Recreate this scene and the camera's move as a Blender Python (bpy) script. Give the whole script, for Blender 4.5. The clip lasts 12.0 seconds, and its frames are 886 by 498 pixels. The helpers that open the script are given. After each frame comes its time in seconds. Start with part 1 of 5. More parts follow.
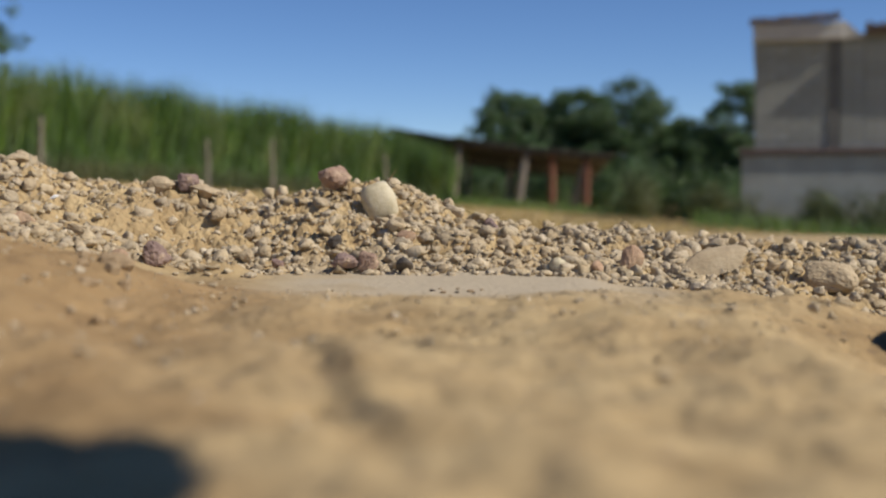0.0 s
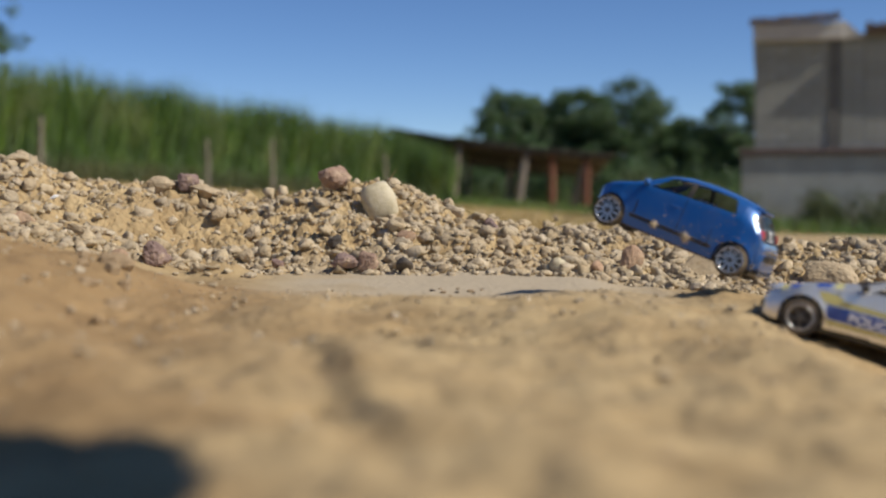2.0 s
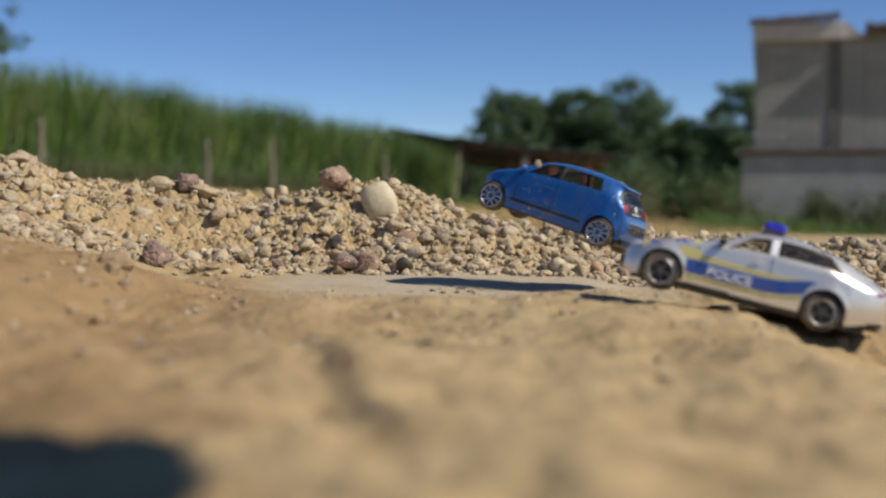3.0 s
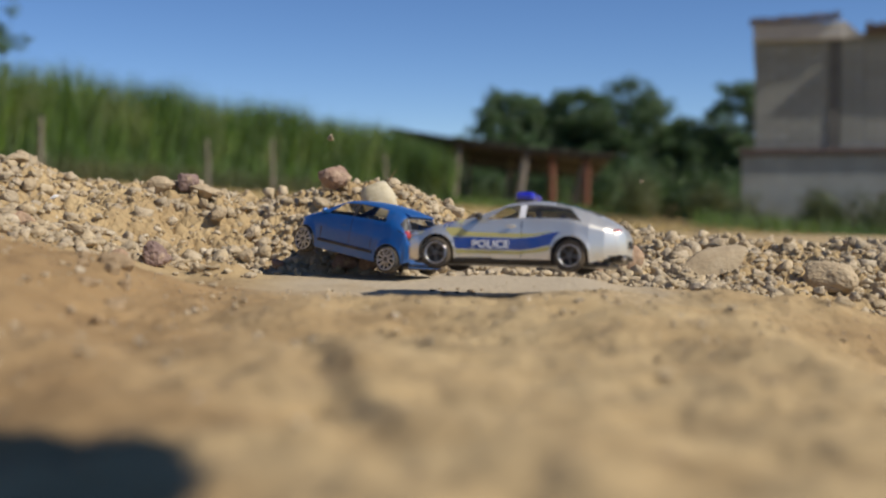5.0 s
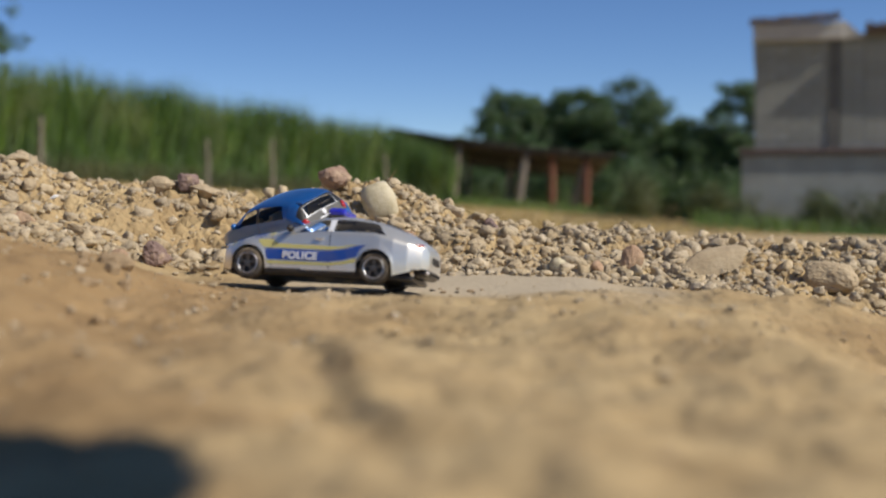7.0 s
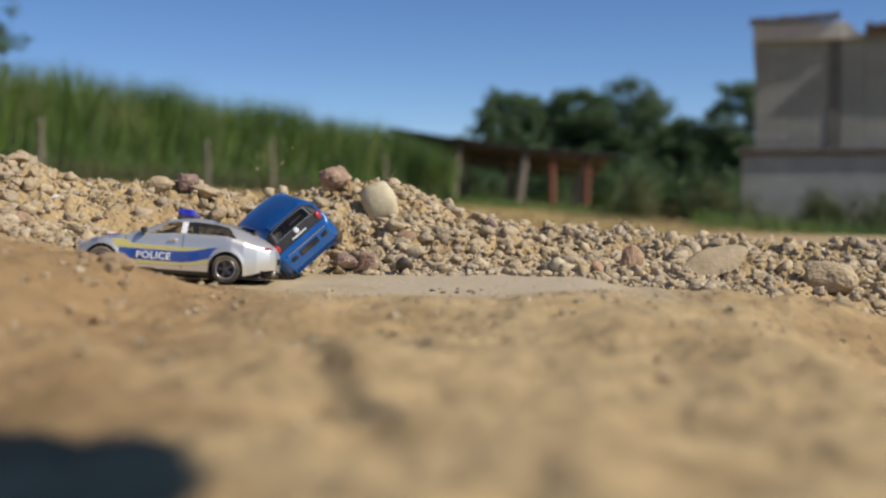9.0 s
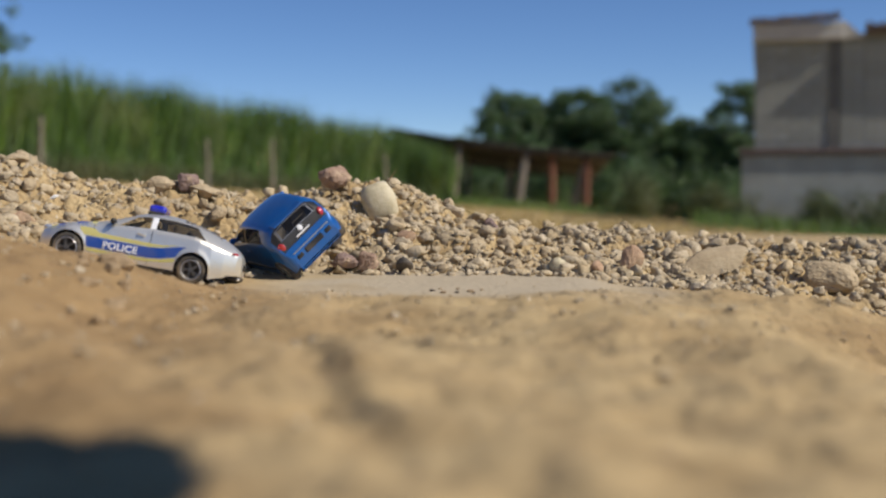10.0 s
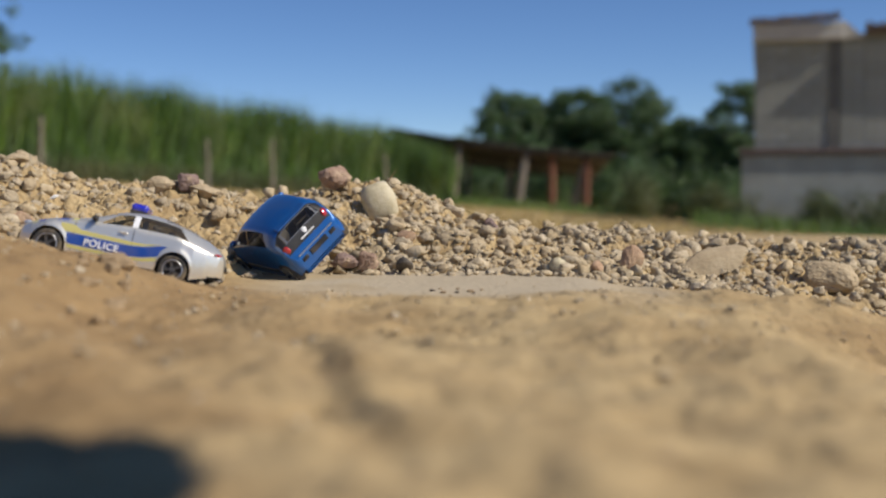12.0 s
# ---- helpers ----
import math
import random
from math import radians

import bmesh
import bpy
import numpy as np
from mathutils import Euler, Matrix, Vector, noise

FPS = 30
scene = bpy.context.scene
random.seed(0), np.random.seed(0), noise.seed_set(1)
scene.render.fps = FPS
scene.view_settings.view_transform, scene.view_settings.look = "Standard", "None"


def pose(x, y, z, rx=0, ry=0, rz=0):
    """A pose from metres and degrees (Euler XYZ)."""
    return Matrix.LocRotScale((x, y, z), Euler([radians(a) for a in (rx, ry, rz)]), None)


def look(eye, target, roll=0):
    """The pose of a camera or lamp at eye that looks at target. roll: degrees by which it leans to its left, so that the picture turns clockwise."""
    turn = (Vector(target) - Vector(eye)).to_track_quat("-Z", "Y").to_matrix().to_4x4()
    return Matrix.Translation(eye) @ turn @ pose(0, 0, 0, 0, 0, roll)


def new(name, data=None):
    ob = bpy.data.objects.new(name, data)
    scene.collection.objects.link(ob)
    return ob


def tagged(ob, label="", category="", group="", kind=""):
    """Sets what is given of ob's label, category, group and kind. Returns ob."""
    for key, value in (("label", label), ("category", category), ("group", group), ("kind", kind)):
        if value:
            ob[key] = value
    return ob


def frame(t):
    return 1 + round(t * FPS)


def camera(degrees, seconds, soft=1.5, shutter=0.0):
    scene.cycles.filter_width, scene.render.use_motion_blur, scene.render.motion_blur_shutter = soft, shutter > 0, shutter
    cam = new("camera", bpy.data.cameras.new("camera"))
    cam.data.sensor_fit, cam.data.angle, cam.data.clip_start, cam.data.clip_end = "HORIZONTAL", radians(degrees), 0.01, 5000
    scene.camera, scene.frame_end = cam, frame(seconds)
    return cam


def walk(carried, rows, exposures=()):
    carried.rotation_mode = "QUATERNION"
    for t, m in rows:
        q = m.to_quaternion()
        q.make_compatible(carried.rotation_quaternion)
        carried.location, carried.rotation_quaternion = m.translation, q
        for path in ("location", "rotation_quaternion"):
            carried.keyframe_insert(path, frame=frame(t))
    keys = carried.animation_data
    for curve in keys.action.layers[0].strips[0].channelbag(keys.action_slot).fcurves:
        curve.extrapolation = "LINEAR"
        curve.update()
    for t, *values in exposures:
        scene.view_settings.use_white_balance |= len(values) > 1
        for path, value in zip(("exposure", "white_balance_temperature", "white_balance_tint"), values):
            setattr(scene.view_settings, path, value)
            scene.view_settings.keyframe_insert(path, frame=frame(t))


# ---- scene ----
# ---- camera: stands still, a hand's height over the dirt ----
cam = camera(40, 12.0, soft=2.2, shutter=0.5)
cam.data.dof.use_dof = True
cam.data.dof.focus_distance = 0.52
cam.data.dof.aperture_fstop = 12.0
EYE = pose(0, 0, 0.032, 87.58, 0, 0)
walk(cam, [(0.0, EYE), (12.0, EYE)], exposures=[(0.0, 0.0), (12.0, 0.0)])

# ---- sky and sun ----
SUN_AZIMUTH, SUN_ELEVATION = 114.0, 43.0      # degrees clockwise from +y, degrees up
world = bpy.data.worlds.new("world")
scene.world = world
world.use_nodes = True
wn = world.node_tree.nodes
sky = wn.new("ShaderNodeTexSky")
sky.sky_type, sky.sun_disc = "NISHITA", False
sky.sun_elevation, sky.sun_rotation = radians(SUN_ELEVATION), radians(SUN_AZIMUTH)
sky.air_density, sky.dust_density, sky.ozone_density = 0.8, 0.0, 3.0
sky.altitude = 2500
tone = wn.new("ShaderNodeHueSaturation")
tone.inputs["Saturation"].default_value = 1.14
tone.inputs["Hue"].default_value = 0.506
world.node_tree.links.new(sky.outputs[0], tone.inputs["Color"])
world.node_tree.links.new(tone.outputs[0], wn["Background"].inputs[0])
wn["Background"].inputs[1].default_value = 0.105
sun_data = bpy.data.lights.new("sun", "SUN")
sun_data.energy, sun_data.angle, sun_data.color = 4.4, radians(0.53), (1.0, 0.94, 0.855)
a, e = radians(SUN_AZIMUTH), radians(SUN_ELEVATION)
sun = new("sun", sun_data)
sun.matrix_world = look((4 * math.sin(a) * math.cos(e), 4 * math.cos(a) * math.cos(e), 4 * math.sin(e)), (0, 0, 0))


# ---- materials ----
def material(name, stops, rough=0.8, metal=0.0, scale=40.0, detail=6.0, bump=0.0, bump_scale=None, bump_dist=0.001,
             spec=0.5, coat=0.0, random_tint=0.0, island=0.0, speck=None, warp=0.0, through_light=0.0):
    """Noise-mottled surface. stops: colours from dark to light along the noise; scale in cells per metre."""
    m = bpy.data.materials.new(name)
    m.use_nodes = True
    n, l = m.node_tree.nodes, m.node_tree.links
    b = n["Principled BSDF"]
    co = n.new("ShaderNodeTexCoord").outputs["Object"]
    tex = n.new("ShaderNodeTexNoise")
    tex.inputs["Scale"].default_value, tex.inputs["Detail"].default_value = scale, detail
    tex.inputs["Roughness"].default_value, tex.inputs["Distortion"].default_value = 0.62, warp
    l.new(co, tex.inputs["Vector"])
    ramp = n.new("ShaderNodeValToRGB")
    els = ramp.color_ramp.elements
    while len(els) < len(stops):
        els.new(0.5)
    for i, c in enumerate(stops):
        els[i].position = 0.3 + 0.4 * i / max(1, len(stops) - 1)
        els[i].color = (*c, 1)
    l.new(tex.outputs["Fac"], ramp.inputs["Fac"])
    out = ramp.outputs["Color"]
    if speck:
        colour, sscale, amount = speck
        t2 = n.new("ShaderNodeTexNoise")
        t2.inputs["Scale"].default_value, t2.inputs["Detail"].default_value = sscale, 3.0
        l.new(co, t2.inputs["Vector"])
        mr = n.new("ShaderNodeMapRange")
        mr.inputs["From Min"].default_value, mr.inputs["From Max"].default_value = 0.68 - amount, 0.76 - amount
        l.new(t2.outputs["Fac"], mr.inputs["Value"])
        mx = n.new("ShaderNodeMixRGB")
        mx.inputs["Color2"].default_value = (*colour, 1)
        l.new(mr.outputs[0], mx.inputs["Fac"])
        l.new(out, mx.inputs["Color1"])
        out = mx.outputs[0]
    if random_tint or island:
        hs = n.new("ShaderNodeHueSaturation")
        src = n.new("ShaderNodeObjectInfo").outputs["Random"] if random_tint else n.new("ShaderNodeNewGeometry").outputs["Random Per Island"]
        k = random_tint or island
        mr = n.new("ShaderNodeMapRange")
        mr.inputs["To Min"].default_value, mr.inputs["To Max"].default_value = 1 - k, 1 + k
        l.new(src, mr.inputs["Value"])
        l.new(mr.outputs[0], hs.inputs["Value"])
        mr2 = n.new("ShaderNodeMapRange")
        mr2.inputs["To Min"].default_value, mr2.inputs["To Max"].default_value = 1 + 0.6 * k, 1 - 0.9 * k
        fr = n.new("ShaderNodeMath")
        fr.operation = "FRACT"
        mu = n.new("ShaderNodeMath")
        mu.operation, mu.inputs[1].default_value = "MULTIPLY", 7.31
        l.new(src, mu.inputs[0])
        l.new(mu.outputs[0], fr.inputs[0])
        l.new(fr.outputs[0], mr2.inputs["Value"])
        l.new(mr2.outputs[0], hs.inputs["Saturation"])
        l.new(out, hs.inputs["Color"])
        out = hs.outputs[0]
    l.new(out, b.inputs["Base Color"])
    b.inputs["Roughness"].default_value, b.inputs["Metallic"].default_value = rough, metal
    b.inputs["Specular IOR Level"].default_value, b.inputs["Coat Weight"].default_value = spec, coat
    b.inputs["Coat Roughness"].default_value = 0.06
    if through_light:
        tl = n.new("ShaderNodeBsdfTranslucent")
        l.new(out, tl.inputs[0])
        mix = n.new("ShaderNodeMixShader")
        mix.inputs[0].default_value = through_light
        l.new(b.outputs[0], mix.inputs[1])
        l.new(tl.outputs[0], mix.inputs[2])
        l.new(mix.outputs[0], n["Material Output"].inputs[0])
    if bump:
        t3 = n.new("ShaderNodeTexNoise")
        t3.inputs["Scale"].default_value, t3.inputs["Detail"].default_value = bump_scale or scale * 4, 8.0
        l.new(co, t3.inputs["Vector"])
        bp = n.new("ShaderNodeBump")
        bp.inputs["Strength"].default_value, bp.inputs["Distance"].default_value = bump, bump_dist
        l.new(t3.outputs["Fac"], bp.inputs["Height"])
        l.new(bp.outputs[0], b.inputs["Normal"])
    return m


def glass(name, colour, rough=0.02, mix=0.35):
    """Thin tinted plastic pane: part see-through, part glossy."""
    m = bpy.data.materials.new(name)
    m.use_nodes = True
    n, l = m.node_tree.nodes, m.node_tree.links
    b = n["Principled BSDF"]
    b.inputs["Base Color"].default_value = (*colour, 1)
    b.inputs["Roughness"].default_value = rough
    b.inputs["Coat Weight"].default_value = 0.15
    tr = n.new("ShaderNodeBsdfTransparent")
    tr.inputs[0].default_value = (0.93, 0.94, 0.93, 1)
    mx = n.new("ShaderNodeMixShader")
    mx.inputs[0].default_value = mix
    l.new(tr.outputs[0], mx.inputs[1])
    l.new(b.outputs[0], mx.inputs[2])
    l.new(mx.outputs[0], n["Material Output"].inputs[0])
    return m


SAND = ((0.325, 0.226, 0.112), (0.428, 0.310, 0.159), (0.51, 0.380, 0.202))
M = {
    "sand": material("sand", SAND, 0.95, scale=30, bump=0.6, bump_scale=500, bump_dist=0.0009, spec=0.15, speck=((0.28, 0.2, 0.12), 240, 0.04)),
    "clod": material("clod", ((0.355, 0.27, 0.165), (0.465, 0.367, 0.235), (0.555, 0.457, 0.31)), 0.95, scale=120, bump=0.9, bump_scale=750, bump_dist=0.0009, spec=0.12, island=0.13),
    "clod_piece": material("clod_piece", ((0.355, 0.27, 0.165), (0.465, 0.367, 0.235), (0.555, 0.457, 0.31)), 0.95, scale=1.2, bump=0.9, bump_scale=3.0, bump_dist=0.0009, spec=0.12, random_tint=0.13),
    "pebble": material("pebble", ((0.31, 0.235, 0.145), (0.42, 0.33, 0.205), (0.51, 0.415, 0.275)), 0.9, scale=150, bump=0.5, bump_scale=900, bump_dist=0.0004, spec=0.2, island=0.22),
    "cobble": material("cobble", ((0.42, 0.35, 0.215), (0.56, 0.48, 0.315), (0.64, 0.56, 0.39)), 0.8, scale=140, bump=0.4, bump_scale=700, bump_dist=0.0005, spec=0.3),
    "red_stone": material("red_stone", ((0.22, 0.14, 0.10), (0.33, 0.22, 0.155), (0.44, 0.31, 0.215)), 0.9, scale=110, bump=0.8, bump_scale=600, bump_dist=0.0008, spec=0.2, speck=((0.5, 0.37, 0.24), 150, 0.08)),
    "purple_stone": material("purple_stone", ((0.15, 0.10, 0.085), (0.25, 0.17, 0.14), (0.36, 0.26, 0.20)), 0.85, scale=110, bump=0.7, bump_scale=600, bump_dist=0.0007, spec=0.3, speck=((0.48, 0.35, 0.23), 130, 0.07)),
    "tan_stone": material("tan_stone", ((0.34, 0.255, 0.155), (0.44, 0.34, 0.21), (0.52, 0.41, 0.265)), 0.9, scale=100, bump=0.6, bump_scale=600, bump_dist=0.0006, spec=0.2),
    "pink_stone": material("pink_stone", ((0.34, 0.21, 0.13), (0.45, 0.30, 0.19), (0.5, 0.36, 0.23)), 0.9, scale=100, bump=0.6, bump_scale=600, bump_dist=0.0006, spec=0.2),
    "dark_stone": material("dark_stone", ((0.05, 0.042, 0.035), (0.09, 0.075, 0.06), (0.15, 0.12, 0.09)), 0.8, scale=110, bump=0.5, bump_scale=600, bump_dist=0.0006, spec=0.3),
    "mound_clod": material("mound_clod", ((0.25, 0.175, 0.10), (0.33, 0.235, 0.135), (0.40, 0.29, 0.17)), 0.95, scale=110, bump=0.7, bump_scale=800, bump_dist=0.0006, spec=0.15),
    "chip": material("chip", ((0.75, 0.72, 0.66), (0.82, 0.8, 0.75)), 0.5, scale=100),
    "straw": material("straw", ((0.35, 0.24, 0.11), (0.5, 0.36, 0.18)), 0.8, scale=200),
    "reed": material("reed", ((0.095, 0.17, 0.05), (0.165, 0.26, 0.07), (0.27, 0.33, 0.115)), 0.6, scale=0.55, detail=3.0, island=0.35, spec=0.3, through_light=0.42),
    "leaf": material("leaf", ((0.055, 0.105, 0.042), (0.095, 0.16, 0.06), (0.14, 0.205, 0.078)), 0.55, scale=0.45, island=0.4, spec=0.35, through_light=0.35),
    "scrub": material("scrub", ((0.055, 0.08, 0.026), (0.105, 0.13, 0.042), (0.20, 0.18, 0.08)), 0.65, scale=0.8, island=0.35, through_light=0.3),
    "dry_grass": material("dry_grass", ((0.30, 0.22, 0.09), (0.42, 0.31, 0.13), (0.22, 0.22, 0.07)), 0.8, scale=0.4, island=0.3),
    "bark": material("bark", ((0.06, 0.045, 0.03), (0.12, 0.09, 0.065)), 0.95, scale=8, bump=0.8, bump_scale=25, bump_dist=0.02),
    "post": material("post", ((0.17, 0.14, 0.11), (0.27, 0.23, 0.18)), 0.9, scale=6, bump=0.4, bump_scale=30, bump_dist=0.01),
    "red_post": material("red_post", ((0.15, 0.058, 0.034), (0.24, 0.10, 0.052)), 0.85, scale=5, bump=0.4, bump_scale=30, bump_dist=0.01),
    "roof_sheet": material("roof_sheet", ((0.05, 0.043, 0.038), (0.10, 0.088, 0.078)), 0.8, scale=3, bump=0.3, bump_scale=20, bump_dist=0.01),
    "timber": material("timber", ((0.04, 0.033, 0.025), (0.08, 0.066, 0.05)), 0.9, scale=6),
    "concrete": material("concrete", ((0.19, 0.19, 0.162), (0.265, 0.265, 0.228), (0.325, 0.322, 0.28)), 0.9, scale=1.3, bump=0.35, bump_scale=18, bump_dist=0.01, speck=((0.2, 0.18, 0.16), 2.2, 0.03)),
    "block": material("block", ((0.205, 0.205, 0.175), (0.265, 0.265, 0.228), (0.315, 0.312, 0.272)), 0.92, scale=4, bump=0.35, bump_scale=25, bump_dist=0.008, random_tint=0.09),
    # concrete lightened for the lower wall, sunlight put into its colour
    "sunlit_concrete": material("sunlit_concrete", ((0.255, 0.255, 0.215), (0.34, 0.338, 0.29), (0.40, 0.395, 0.345)), 0.9, scale=1.3, bump=0.35, bump_scale=18, bump_dist=0.01),
    # darker concrete, the pilaster's shade put into the colour
    "shaded_concrete": material("shaded_concrete", ((0.10, 0.097, 0.085), (0.16, 0.152, 0.13)), 0.9, scale=1.6, bump=0.3, bump_scale=18, bump_dist=0.01),
    "rust": material("rust", ((0.075, 0.052, 0.042), (0.14, 0.10, 0.082)), 0.85, scale=3),
    "tile": material("tile", ((0.12, 0.085, 0.07), (0.21, 0.16, 0.13)), 0.85, scale=5, random_tint=0.2),
    "plaster": material("plaster", ((0.40, 0.38, 0.34), (0.52, 0.49, 0.44)), 0.9, scale=2),
    "wire": material("wire", ((0.2, 0.2, 0.2), (0.3, 0.3, 0.29)), 0.5, metal=0.8, scale=20),
}


# ---- mesh helpers ----
def link_mesh(name, me, mat, parent=None, label="", smooth=False):
    me.materials.append(mat)
    if smooth:
        me.polygons.foreach_set("use_smooth", [True] * len(me.polygons))
    ob = new(name, me)
    ob.parent = parent
    return tagged(ob, label)


def part(name, bm, mat, parent=None, label="", smooth=False):
    me = bpy.data.meshes.new(name)
    bm.to_mesh(me)
    bm.free()
    return link_mesh(name, me, mat, parent, label, smooth)


def from_arrays(name, verts, faces, mat, parent=None, label="", smooth=False):
    me = bpy.data.meshes.new(name)
    me.from_pydata([tuple(v) for v in verts], [], [tuple(f) for f in faces])
    me.update()
    return link_mesh(name, me, mat, parent, label, smooth)


def box_bm(x0, x1, y0, y1, z0, z1, bevel=0.0, segs=2, bm=None):
    bm = bm or bmesh.new()
    made = bmesh.ops.create_cube(bm, size=1.0, matrix=Matrix.Translation(((x0 + x1) / 2, (y0 + y1) / 2, (z0 + z1) / 2)) @ Matrix.Diagonal((x1 - x0, y1 - y0, z1 - z0, 1)))
    if bevel:
        edges = list({ed for v in made["verts"] for ed in v.link_edges})
        bmesh.ops.bevel(bm, geom=edges, offset=bevel, segments=segs, affect="EDGES", profile=0.5)
    return bm


def tube_bm(p0, p1, r0, r1, sides=8, bm=None):
    bm = bm or bmesh.new()
    p0, p1 = Vector(p0), Vector(p1)
    d = p1 - p0
    m = Matrix.Translation((p0 + p1) / 2) @ d.to_track_quat("Z", "Y").to_matrix().to_4x4()
    bmesh.ops.create_cone(bm, cap_ends=True, segments=sides, radius1=r0, radius2=r1, depth=d.length, matrix=m)
    return bm


def empty(name, m, label, category, group="", kind=""):
    ob = new(name)
    ob.matrix_world = m
    return tagged(ob, label, category, group, kind)


def smooth01(t):
    t = np.clip(t, 0, 1)
    return t * t * (3 - 2 * t)


# ---- lie of the land ----
def lattice(ix, iy, seed):
    h = np.sin(ix * 127.1 + iy * 311.7 + seed * 74.7) * 43758.5453
    return h - np.floor(h)


def value_noise(x, y, seed):
    ix, iy = np.floor(x), np.floor(y)
    fx, fy = smooth01(x - ix), smooth01(y - iy)
    a, b = lattice(ix, iy, seed), lattice(ix + 1, iy, seed)
    c, d = lattice(ix, iy + 1, seed), lattice(ix + 1, iy + 1, seed)
    return (a * (1 - fx) + b * fx) * (1 - fy) + (c * (1 - fx) + d * fx) * fy - 0.5


def fractal(x, y, cell, octaves, seed, gain=0.5):
    out, amp = 0.0, 1.0
    for i in range(octaves):
        out = out + amp * value_noise(x / cell + 17.3 * i, y / cell - 9.1 * i, seed + i)
        cell, amp = cell / 2.03, amp * gain
    return out


def cells(x, y, cell, seed):
    """Rounded lumps: 1 at the middle of a random cell, falling to 0 at its edges."""
    u, v = x / cell, y / cell
    iu, iv = np.floor(u), np.floor(v)
    best = np.full(np.broadcast(x, y).shape, 9.0)
    height = np.zeros_like(best)
    for du in (-1, 0, 1):
        for dv in (-1, 0, 1):
            cu, cv = iu + du, iv + dv
            px, py = cu + lattice(cu, cv, seed), cv + lattice(cu, cv, seed + 3)
            d = np.hypot(u - px, v - py)
            nearer = d < best
            height = np.where(nearer, 0.35 + 0.65 * lattice(cu, cv, seed + 7), height)
            best = np.minimum(best, d)
    return height * np.clip(1 - 1.5 * best ** 2, 0, 1)


CREST_X = (-0.40, -0.218, -0.190, -0.170, -0.145, -0.1237, -0.106, -0.093, -0.079, -0.062, -0.037, -0.018, 0.0045, 0.024, 0.046, 0.116, 0.1855, 0.218, 0.40)
CREST_Z = (0.0545, 0.0478, 0.0385, 0.0330, 0.0336, 0.0368, 0.0330, 0.0268, 0.0285, 0.0345, 0.0345, 0.0320, 0.0232, 0.0142, 0.0102, 0.0074, 0.0046, 0.0027, 0.0)
RIDGE_X = (-0.40, -0.20, -0.138, -0.110, -0.098, -0.087, -0.078, -0.065, 0.0, 0.045, 0.070, 0.084, 0.104, 0.124, 0.143, 0.17, 0.25, 0.40)
RIDGE_Z = (0.034, 0.0270, 0.0212, 0.0162, 0.0132, 0.0070, 0.0036, 0.0022, 0.0012, 0.0010, 0.0006, 0.0000, -0.0068, -0.0122, -0.0195, -0.0285, -0.055, -0.065)


def far_land(x, y):
    r = np.hypot(x, y)
    return -0.02 + smooth01((r - 0.9) / 9.0) * (-0.2 - 0.072 * np.clip(x, -14, 14) ) + smooth01((r - 2) / 10) * 0.06 * fractal(x, y, 3.0, 3, 5)


